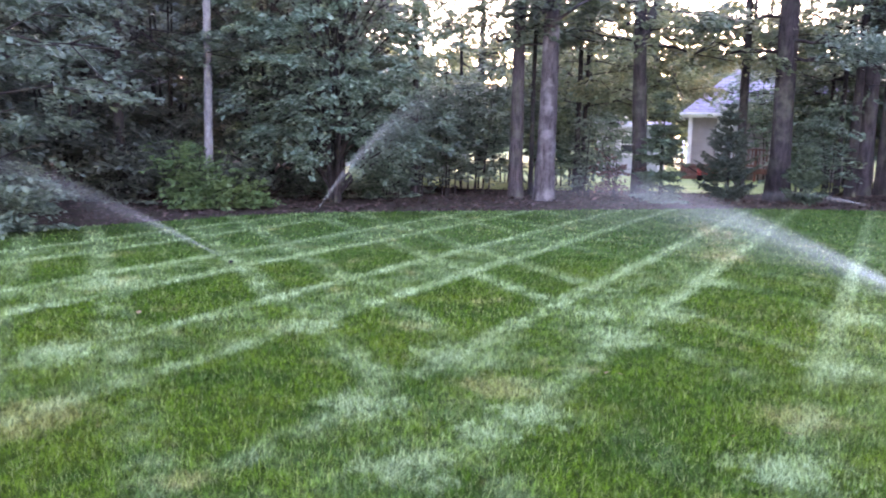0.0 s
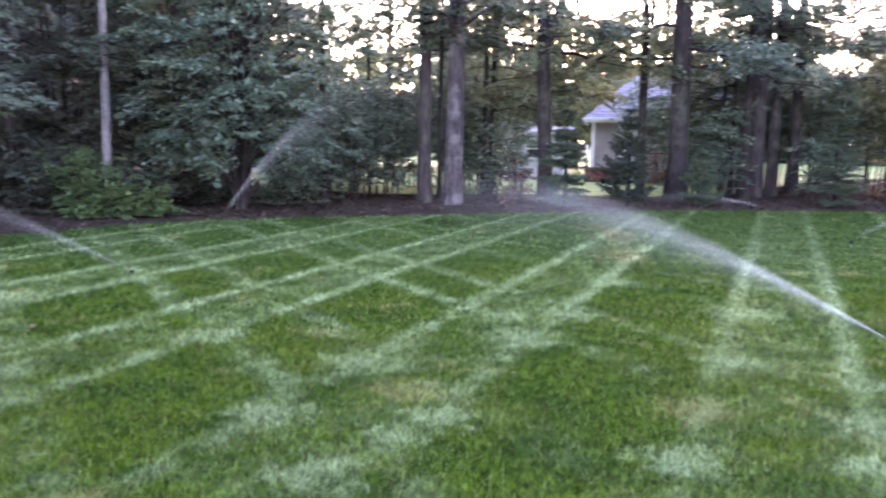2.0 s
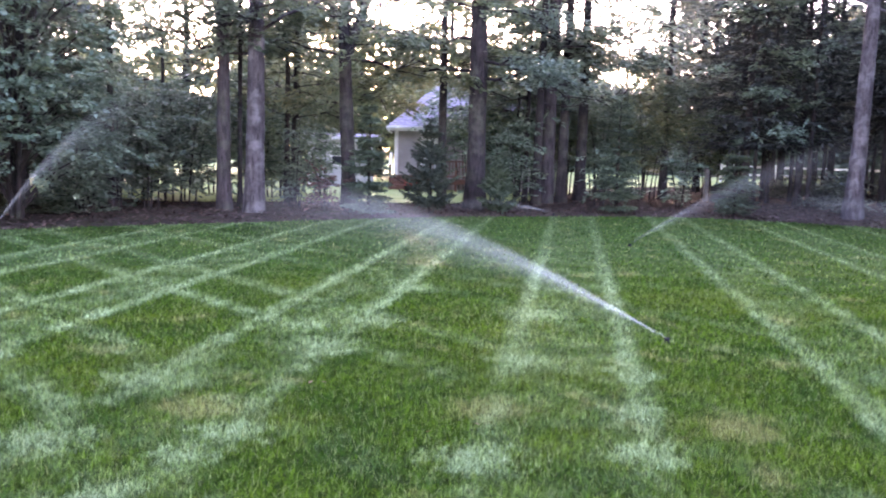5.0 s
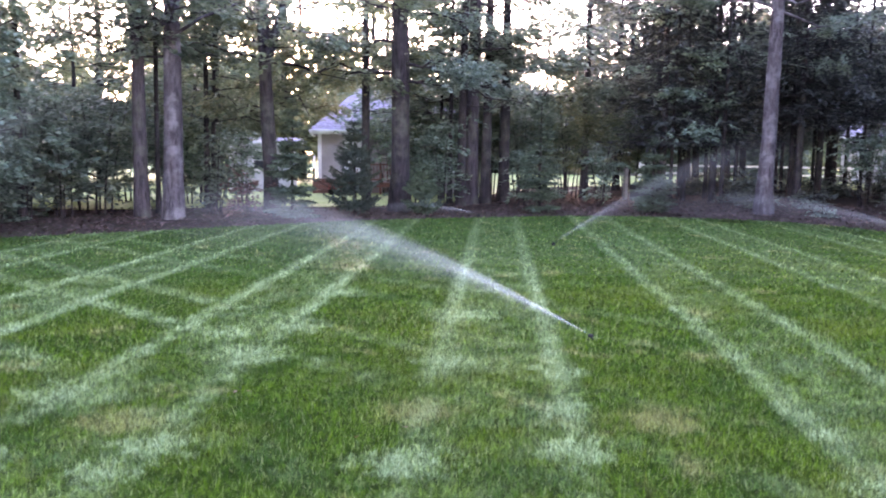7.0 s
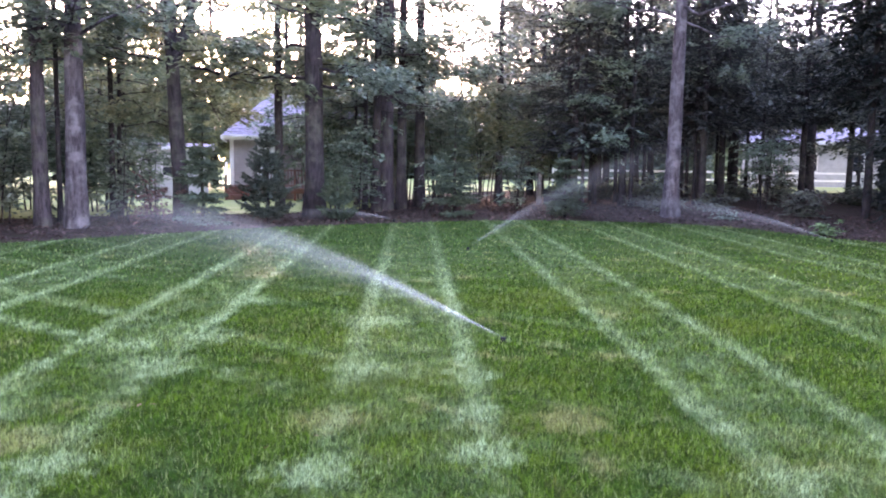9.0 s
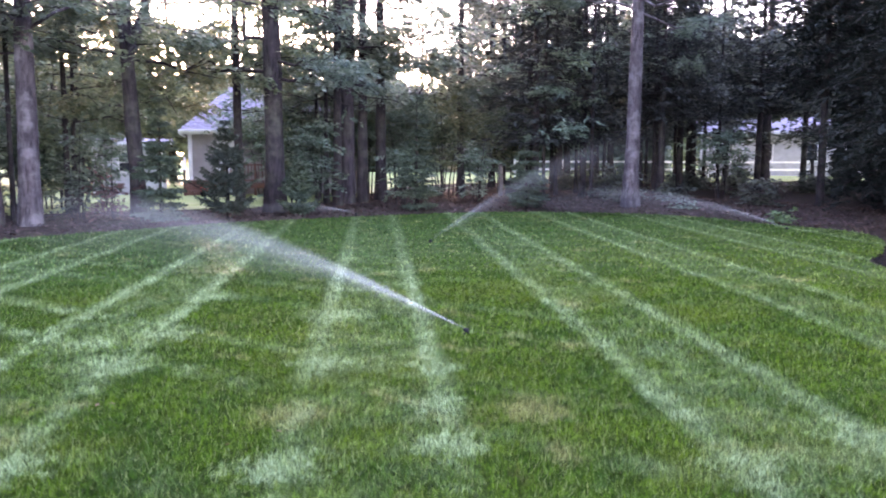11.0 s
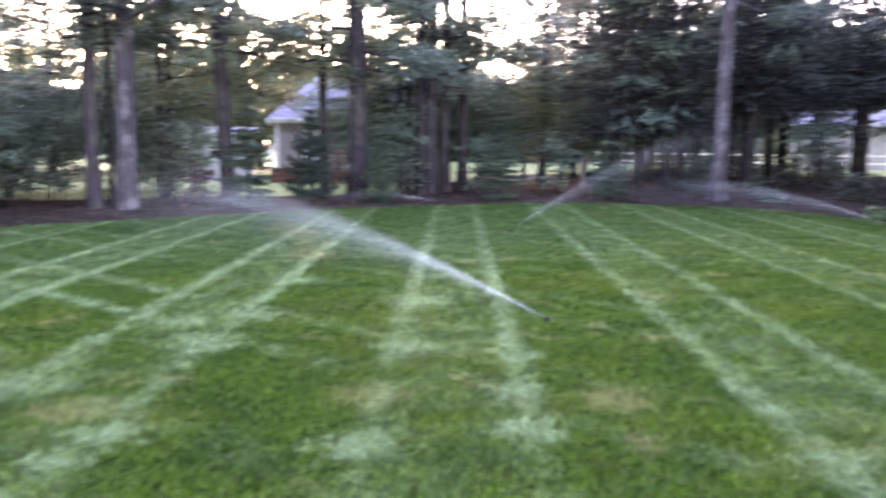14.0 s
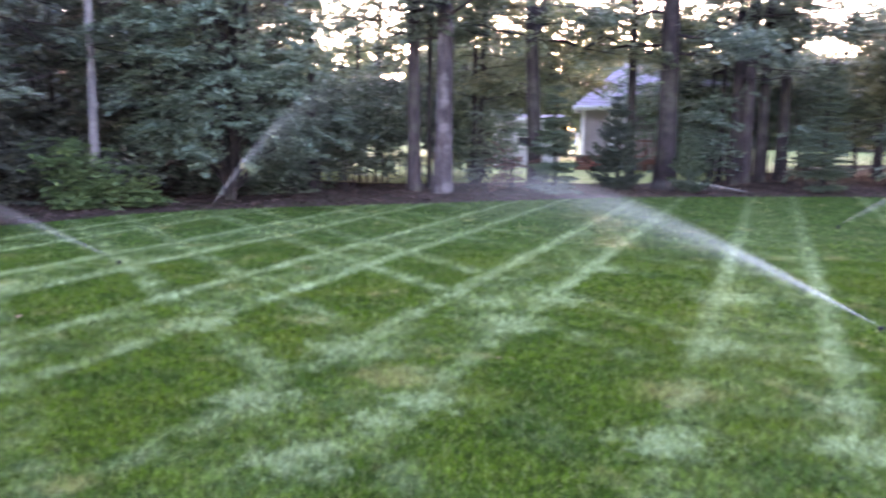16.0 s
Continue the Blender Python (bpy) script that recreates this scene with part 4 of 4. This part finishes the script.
def steps():
    st = thing("wooden_steps", pose(8.3, 30.35, 0, 0, 0, -17), "reddish-brown wooden steps with a white leaning handrail", "steps")
    for k in range(3):
        part("tread", boxed((1.3, 0.32, 0.05), (0.7, 0.15 + k * 0.28, 0.17 + k * 0.17), bevel=0.008), M_TIMBER, st)
        part("riser", boxed((1.26, 0.025, 0.13), (0.7, 0.02 + k * 0.28, 0.075 + k * 0.17)), M_TIMBER, st)
    for x in (0.05, 1.35):
        part("stringer", boxed((0.05, 1.0, 0.2), (x, 0.45, 0.22), lean=(0.52, 0)), M_TIMBER, st)
        part("post", boxed((0.09, 0.09, 0.95), (x, 0.02, 0.47), bevel=0.01), M_TIMBER, st)
    part("handrail", boxed((0.07, 1.0, 0.09), (0.05, 0.45, 1.12), lean=(0.5, 0), bevel=0.01), M_WHITE, st, "white painted handrail")
    part("handrail", boxed((0.07, 1.0, 0.09), (1.35, 0.45, 1.12), lean=(0.5, 0), bevel=0.01), M_WHITE, st, "white painted handrail")


def deck():
    d = thing("wooden_deck", pose(8.36, 30.9, 0, 0, 0, -17), "low brown timber deck with a slatted railing", "deck")
    for k in range(8):
        part("board", boxed((2.3, 0.13, 0.035), (2.65, -0.69 + k * 0.14, 0.42), bevel=0.004), M_TIMBER, d)
    part("joist", boxed((2.3, 0.05, 0.14), (2.65, -0.74, 0.33)), M_TIMBER, d)
    for x in (1.55, 2.65, 3.75):
        part("post", boxed((0.09, 0.09, 1.12), (x, -0.81, 0.54), bevel=0.008), M_TIMBER, d)
    rail = part("railing", boxed((2.3, 0.07, 0.05), (2.65, -0.81, 1.125), bevel=0.006), M_TIMBER, d)
    part("bottom_rail", boxed((2.1, 0.04, 0.06), (2.65, -0.81, 0.55)), M_TIMBER, rail)
    for k in range(16):
        if k != 8:
            part("baluster", boxed((0.035, 0.035, 0.52), (1.66 + k * 0.124, -0.81, 0.84)), M_TIMBER, rail)


def shed():
    sh = thing("garden_shed", pose(5.6, 32.6, 0, 0, 0, -14), "low white-sided outbuilding with a white porch post", "shed")
    clad(part("wall", boxed((2.58, 2.2, 1.85), (1.3, 1.13, 0.9)), M_WHITE_SIDING, sh), 2.6, 1.9, 12, pose(0, 0, -0.03), M_WHITE_SIDING)
    part("roof", roof_slab(bmesh.new(), -0.25, 2.85, -0.3, 1.98, 2.5, 2.12, 0.1), M_SHINGLE, sh)
    part("fascia", boxed((3.14, 0.03, 0.14), (1.3, -0.325, 1.9), bevel=0.005), M_WHITE, sh, "white fascia board")
    part("porch_post", boxed((0.12, 0.12, 1.85), (2.4, -0.2, 0.9), bevel=0.01), M_WHITE, sh, "white porch post")
    part("porch_post", boxed((0.12, 0.12, 1.85), (0.1, -0.2, 0.9), bevel=0.01), M_WHITE, sh, "white porch post")
    house_window(sh, 1.3, 0.01, 1.2, 0.7, 0.7)


def wagon():
    w = thing("garden_wagon", pose(9.0, 28.9, 0, 0, 0, 12), "small red garden wagon on the neighbouring lawn", "wagon")
    bm = bmesh.new()
    box(bm, (0.85, 0.45, 0.03), (0, 0, 0.24))
    for x, y, sx, sy in ((0, 0.22, 0.85, 0.02), (0, -0.22, 0.85, 0.02), (0.42, 0, 0.02, 0.45), (-0.42, 0, 0.02, 0.45)):
        box(bm, (sx, sy, 0.2), (x, y, 0.34))
    part("tray", bm, M_RED, w)
    for x in (-0.3, 0.3):
        for y in (-0.24, 0.24):
            bm = bmesh.new()
            bmesh.ops.create_cone(bm, cap_ends=True, segments=16, radius1=0.12, radius2=0.12, depth=0.05, matrix=Matrix.Translation((x, y, 0.12)) @ Euler((radians(90), 0, 0)).to_matrix().to_4x4())
            part("wheel", bm, M_BLACK, w)
    part("handle", boxed((0.7, 0.03, 0.03), (-0.75, 0, 0.42), lean=(0, 0.5), bevel=0.008), M_BLACK, w)


def car(place):
    c = thing("car", place, "white parked car half hidden by bushes", "car")
    prof = ((-2.2, 0.35), (-2.25, 0.75), (-1.9, 0.92), (-1.3, 0.98), (-0.75, 1.42), (0.75, 1.46), (1.5, 1.0), (2.15, 0.9), (2.25, 0.6), (2.2, 0.35))
    bm = bmesh.new()
    lo = [bm.verts.new((x, -0.86 + (0.12 if z > 1.2 else 0), z)) for x, z in prof]
    hi = [bm.verts.new((x, 0.86 - (0.12 if z > 1.2 else 0), z)) for x, z in prof]
    bm.faces.new(lo)
    bm.faces.new(hi[::-1])
    for i in range(len(prof)):
        j = (i + 1) % len(prof)
        bm.faces.new((lo[j], lo[i], hi[i], hi[j]))
    body = part("body", bm, M_CAR, c)
    for s in (-1, 1):
        for x0, x1 in ((-0.95, -0.05), (0.05, 1.05)):
            bm = bmesh.new()
            q = [bm.verts.new(p) for p in ((x0, s * 0.865, 0.98), (x1, s * 0.865, 0.98), (x1 - 0.28 * (x1 > 0.5), s * 0.775, 1.38), (x0 + 0.28 * (x0 < -0.5), s * 0.775, 1.38))]
            bm.faces.new(q)
            bmesh.ops.solidify(bm, geom=bm.faces[:], thickness=0.015)
            part("side_window", bm, M_GLASS, c)
        for x in (-1.4, 1.4):
            bm = bmesh.new()
            bmesh.ops.create_cone(bm, cap_ends=True, segments=20, radius1=0.33, radius2=0.33, depth=0.2, matrix=Matrix.Translation((x, s * 0.8, 0.33)) @ Euler((radians(90), 0, 0)).to_matrix().to_4x4())
            wheel = part("wheel", bm, M_BLACK, c)
            bm = bmesh.new()
            bmesh.ops.create_cone(bm, cap_ends=True, segments=16, radius1=0.2, radius2=0.2, depth=0.22, matrix=Matrix.Translation((x, s * 0.8, 0.33)) @ Euler((radians(90), 0, 0)).to_matrix().to_4x4())
            part("rim", bm, M_STEEL, wheel)


def far_house(place, w, h, label, roof=True):
    home = thing("house", place, label, "house")
    clad(part("wall", boxed((w - 0.02, 7.0, h - 0.02), (w / 2, 3.53, h / 2 - 0.02)), M_WHITE_SIDING, home), w, h, int(h / 0.16), pose(0, 0, -0.03), M_WHITE_SIDING)
    part("roof", roof_slab(bmesh.new(), -0.4, w + 0.4, -0.4, h, 3.6, h + 2.2, 0.15), M_SHINGLE, home)
    part("roof", roof_slab(bmesh.new(), -0.4, w + 0.4, 7.6, h, 3.605, h + 2.2, 0.15), M_SHINGLE, home)
    for k in range(int(w / 3)):
        house_window(home, 1.6 + k * 3, 0.0, 1.7, 0.9, 1.2)
    part("fascia", boxed((w + 0.84, 0.04, 0.2), (w / 2, -0.43, h - 0.1)), M_WHITE, home)


def rail_fence(x0, y0, x1, y1, n):
    f = thing("rail_fence", (x0, y0, 0), "white rail fence across the bright clearing", "fence")
    d = np.array([x1 - x0, y1 - y0]) / n
    turn = math.atan2(d[1], d[0])
    ln = float(np.hypot(*d))
    for k in range(n + 1):
        part("post", boxed((0.12, 0.12, 1.2), (d[0] * k, d[1] * k, 0.55), turn, 0.01), M_WHITE, f)
        if k < n:
            for z in (0.5, 1.0):
                part("rail", boxed((ln - 0.13, 0.05, 0.13), (d[0] * (k + 0.5), d[1] * (k + 0.5), z), turn, 0.006), M_WHITE, f)


house()
steps()
deck()
shed()
wagon()
car(pose(-1.9, 29.5, 0, 0, 0, 15))
far_house(pose(50, 42, 0, 0, 0, -55), 16, 3.2, "distant white-sided house beyond a bright clearing")
far_house(pose(36, 58, 0, 0, 0, -35), 9, 3.4, "distant pale house seen between trunks")
rail_fence(34, 44, 62, 27, 10)

# ---- things at the bed's edge ----
post_thing = thing("wooden_post", (18.4, 24.6, 0), "weathered grey wooden post in the bed", "post")
part("shaft", boxed((0.14, 0.14, 1.15), (0, 0, 0.52), bevel=0.012), M_GREYWOOD, post_thing)
part("cap", boxed((0.19, 0.19, 0.05), (0, 0, 1.122), bevel=0.012), M_GREYWOOD, post_thing)
bin_thing = thing("compost_bin", pose(19.0, 24.4, 0, 0, 0, -35), "low black slatted compost bin beside the post", "bin")
for k in range(4):
    for y in (-0.35, 0.35):
        part("board", boxed((0.9, 0.03, 0.11), (0, y, 0.07 + k * 0.125), bevel=0.004), M_BLACK, bin_thing)
    for x in (-0.44, 0.44):
        part("board", boxed((0.03, 0.66, 0.11), (x, 0, 0.07 + k * 0.125), bevel=0.004), M_BLACK, bin_thing)
part("lid", boxed((0.96, 0.78, 0.04), (0, 0, 0.53), bevel=0.008), M_BLACK, bin_thing)
shrub("shrub", 16.75, 11.65, 0.42, 0.28, 420, 140, M_LEAF_BRIGHT, 0.09, "small leafy green plant in the mulch", 5)
shrub("shrub", 18.66, 16.08, 0.4, 0.3, 300, 141, M_LEAF, 0.09, "small leafy plant in the mulch", 5)


# ---- sprinklers ----
M_MIST = Nodes("water_mist")
mist = M_MIST.t.nodes.new("ShaderNodeVertexColor")
mist.layer_name = "mist"
thick = M_MIST.t.nodes.new("ShaderNodeSeparateColor")
M_MIST.put(thick.inputs[0], mist.outputs[0])
streak = M_MIST.noise(M_MIST.scaled(mist.outputs[0], (0, 7.0, 30.0)), 1.0, 3, 0.6)
M_MIST.put(M_MIST.bsdf.inputs["Alpha"], M_MIST.math("MULTIPLY", thick.outputs[0], M_MIST.ramp(streak, 0.3, 0.7, 0.45, 1.35)))
M_MIST = M_MIST.finish((0.84, 0.86, 0.88), 0.6, spec=0.2)
M_SPRAY = Nodes("water_spray")
M_SPRAY.bsdf.inputs["Alpha"].default_value = 0.22
M_SPRAY = M_SPRAY.finish((0.88, 0.9, 0.95), 0.25, spec=0.5)


def mist_sheets(x, y, turn, rise, fall, strength, span):
    """Three bowed sheets of fine spray that hang below the jet's arc and thin out downwards."""
    far = math.tan(radians(rise)) / fall * 0.85 * span
    rows, cols = 44, 15
    verts, faces, shade = [], [], []
    for off in (-2.4, 0.3, 2.6):
        first = len(verts)
        for i in range(rows):
            u = i / (rows - 1)
            s = far * u ** 1.4
            for j in range(cols):
                q = j / (cols - 1)
                a = radians(turn + off * (0.5 + math.sin(math.pi * q)))
                f = 1.03 - 0.42 * q
                z = s * math.tan(radians(rise + 0.4 - 12.0 * q)) - fall * s * s / (f * f)
                thin = min(1.0, q / 0.15)
                thin = thin * thin * (3 - 2 * thin) * math.exp(-6.5 * max(0.0, q - 0.15)) * (1 - q)
                along = (0.14 * math.exp(-s / (0.15 * far + 0.3)) + 0.10 * (1 - s / far)) * strength
                verts.append((s * math.cos(a), s * math.sin(a), max(z, -0.04) + 0.045))
                shade.extend((thin * along * min(1.0, max(0.0, (z + 0.06) / 0.12)), u, q, 1.0))
        for i in range(rows - 1):
            for j in range(cols - 1):
                k = first + i * cols + j
                faces.append((k, k + 1, k + cols + 1, k + cols))
    for i in range(rows - 1):
        for k in range(2):
            a, b = (k * rows + i) * cols + cols - 1, ((k + 1) * rows + i) * cols + cols - 1
            faces.append((a, b, b + cols, a + cols))
    me = bpy.data.meshes.new("water_fan")
    me.from_pydata(verts, [], faces)
    me.color_attributes.new("mist", "FLOAT_COLOR", "POINT").data.foreach_set("color", shade)
    me.materials.append(M_MIST)
    me.shade_smooth()
    fan = new("water_fan", me)
    fan.location = (x, y, 0)
    tagged(fan, "faint white veil of sprinkler mist over the lawn", "water spray", "water jets", "stuff")


def sprinkler(x, y, turn, rise, fall, n, seed, wide=1.6, drop=0.008, span=1.0, strength=1.0):
    """A pop-up head, and the drops of its jet along their falling arcs."""
    r = np.random.default_rng(seed)
    head = thing("sprinkler", (x, y, 0), "black pop-up sprinkler head set in the lawn", "sprinkler", "lawn sprinklers")
    for name, rad, z0, z1 in (("body", 0.034, -0.02, 0.012), ("riser", 0.02, 0.012, 0.03), ("nozzle", 0.026, 0.03, 0.05)):
        bm = bmesh.new()
        bmesh.ops.create_cone(bm, cap_ends=True, segments=14, radius1=rad, radius2=rad * 0.9, depth=z1 - z0, matrix=Matrix.Translation((0, 0, (z0 + z1) / 2)))
        part(name, bm, M_BLACK, head)
    reach = math.tan(radians(rise)) / fall
    f = 1 - np.abs(r.normal(0, 0.11, n)) - (r.uniform(0, 1, n) < 0.22) * r.uniform(0, 0.4, n)
    f = np.clip(f, 0.25, 1.05)
    s = r.uniform(0, 1, n) ** 0.95 * reach * 0.85 * span
    a = np.radians(turn + r.normal(0, wide, n))
    e = np.tan(np.radians(rise + r.normal(0, 0.8, n) - (r.uniform(0, 1, n) < 0.55) * r.exponential(4.0, n)))
    zz = s * e - fall * s ** 2 / f ** 2
    keep = (zz > -0.06) & (s < reach * 0.95)
    s, a, zz = s[keep], a[keep], zz[keep]
    m = len(s)
    c = np.stack([np.cos(a) * s, np.sin(a) * s, zz + 0.045], 1) + r.normal(0, 1, (m, 3)) * (0.006 + 0.016 * s[:, None])
    way = np.stack([np.cos(a), np.sin(a), math.tan(radians(rise)) - 2 * fall * s], 1)
    way /= np.linalg.norm(way, axis=1)[:, None]
    v, t = leaves(r, c, 1.0, 1.0, ways=way)
    q = v.reshape(-1, 4, 3)
    along, across = (q[:, 2] - q[:, 0]), (q[:, 1] - q[:, 3])
    ln, wd = (drop * (6 + 0.5 * s))[:, None], (drop * (0.15 + 0.012 * s))[:, None]
    along *= ln / np.linalg.norm(along, axis=1)[:, None]
    across *= wd / np.linalg.norm(across, axis=1)[:, None]
    v = np.stack([c - along / 2, c + across / 2, c + along / 2, c - across / 2], 1).reshape(-1, 3)
    jet = new("water_jet", tri_mesh("water_jet", v, t, M_SPRAY))
    jet.location = (x, y, 0)
    mist_sheets(x, y, turn, rise, fall, strength, span)
    tagged(jet, "fine white jet of sprinkler water over the lawn", "water jet", "water jets", "stuff")


sprinkler(4.1, 5.87, 105, 15.5, 0.0205, 900, 1, wide=1.3, span=0.9, strength=0.7)
sprinkler(7.77, 12.39, 22, 20.5, 0.0162, 700, 2, span=0.55, strength=0.3)
sprinkler(15.52, 10.61, 96, 16.5, 0.032, 450, 3, strength=0.35)
sprinkler(9.54, 18.87, 150, 16, 0.08, 300, 4, strength=0.5)
sprinkler(-2.66, 9.52, 146, 16.5, 0.0155, 500, 5, span=0.6, strength=0.2)
sprinkler(-2.63, 15.45, 350, 58, 0.24, 400, 6, span=0.4, strength=0.3)

# ---- litter ----
M_CHIP = leaf_material("wood_chip", (0.006, 0.005, 0.005), (0.03, 0.022, 0.02), (0.035, 0.026, 0.022), 0.05, 0.9, 0.05)
r = np.random.default_rng(31)
ring = np.stack([r.uniform(-13, 24, 60000), r.uniform(3, 27, 60000)], 1)
out = ~((ring[:, 0] > 9.5) & (ring[:, 1] < 8.2) & (ring[:, 0] < 17)) & ~inside(ring, LAWN) & ~inside(ring, rounded(FAR, 3))
c = ring[out][:20000]
c = np.concatenate([c, np.abs(r.normal(0.01, 0.015, (len(c), 1)))], 1)
tagged(new("leaf_litter", tri_mesh("leaf_litter", *leaves(r, c, 0.11, 0.06, 0.0, 0.8), M_LITTER)), "dead brown leaves and wood chips on the bed", "leaf litter", kind="stuff")
c = np.stack([r.uniform(9.6, 16.6, 9000), r.uniform(1.0, 8.2, 9000)], 1)
c = c[~inside(c, LAWN)]
c = np.concatenate([c, np.abs(r.normal(0.012, 0.012, (len(c), 1)))], 1)
tagged(new("mulch_chips", tri_mesh("mulch_chips", *leaves(r, c, 0.07, 0.025, 0.0, 0.7), M_CHIP)), "dark brown wood chips of the mulch bed", "mulch", kind="stuff")


def branch(x, y, turn, length, rad, seed, label):
    """A fallen branch with a few twigs."""
    q = np.random.default_rng(seed)
    t = np.linspace(0, 1, 8)
    path = np.stack([t * length, np.cumsum(q.normal(0, 0.03, 8)), rad + np.abs(q.normal(0, 0.01, 8))], 1)
    pieces = [tube(path, np.linspace(rad, rad * 0.4, 8), 7, 0.06, q)]
    for k in (2, 4, 5):
        end = path[k] + np.array([0.25, q.choice((-0.25, 0.25)), 0.06])
        pieces.append(tube(np.linspace(path[k], end, 4), np.linspace(rad * 0.5, 0.004, 4), 5))
    ob = part("fallen_branch", tri_mesh("fallen_branch", *joined(pieces), M_BARK, True), None)
    ob.matrix_world = pose(x, y, 0, 0, 0, turn)
    tagged(ob, label, "branch", "fallen branches")


branch(31.0, 22.6, 28, 1.6, 0.05, 1, "bare pale fallen branch on the leaf litter")
branch(19.5, 15.4, 30, 0.9, 0.035, 2, "bare fallen stick on the leaf litter")
branch(13.3, 6.9, -35, 1.1, 0.03, 3, "bare fallen stick at the mulch edge")
M_FALLEN = leaf_material("fallen_leaf", (0.06, 0.038, 0.014), (0.14, 0.095, 0.035), (0.1, 0.07, 0.025), 0.1, 0.7)
for k, (x, y, s) in enumerate(((0.94, 5.25, 0.055), (1.02, 5.23, 0.045), (-3.59, 7.55, 0.10), (-2.69, 6.74, 0.08), (5.2, 4.55, 0.07), (2.43, 4.6, 0.05), (1.7, 4.2, 0.07), (1.4, 4.15, 0.06))):
    v, t = leaves(np.random.default_rng(200 + k), np.array([[0.0, 0, 0.05]]), s, s * 0.6, 0.0, 0.95)
    leaf = part("fallen_leaf", tri_mesh("fallen_leaf", v, t, M_FALLEN), None)
    leaf.location = (x, y, 0)
    tagged(leaf, "single fallen brown leaf on the grass", "leaf", "fallen leaves")
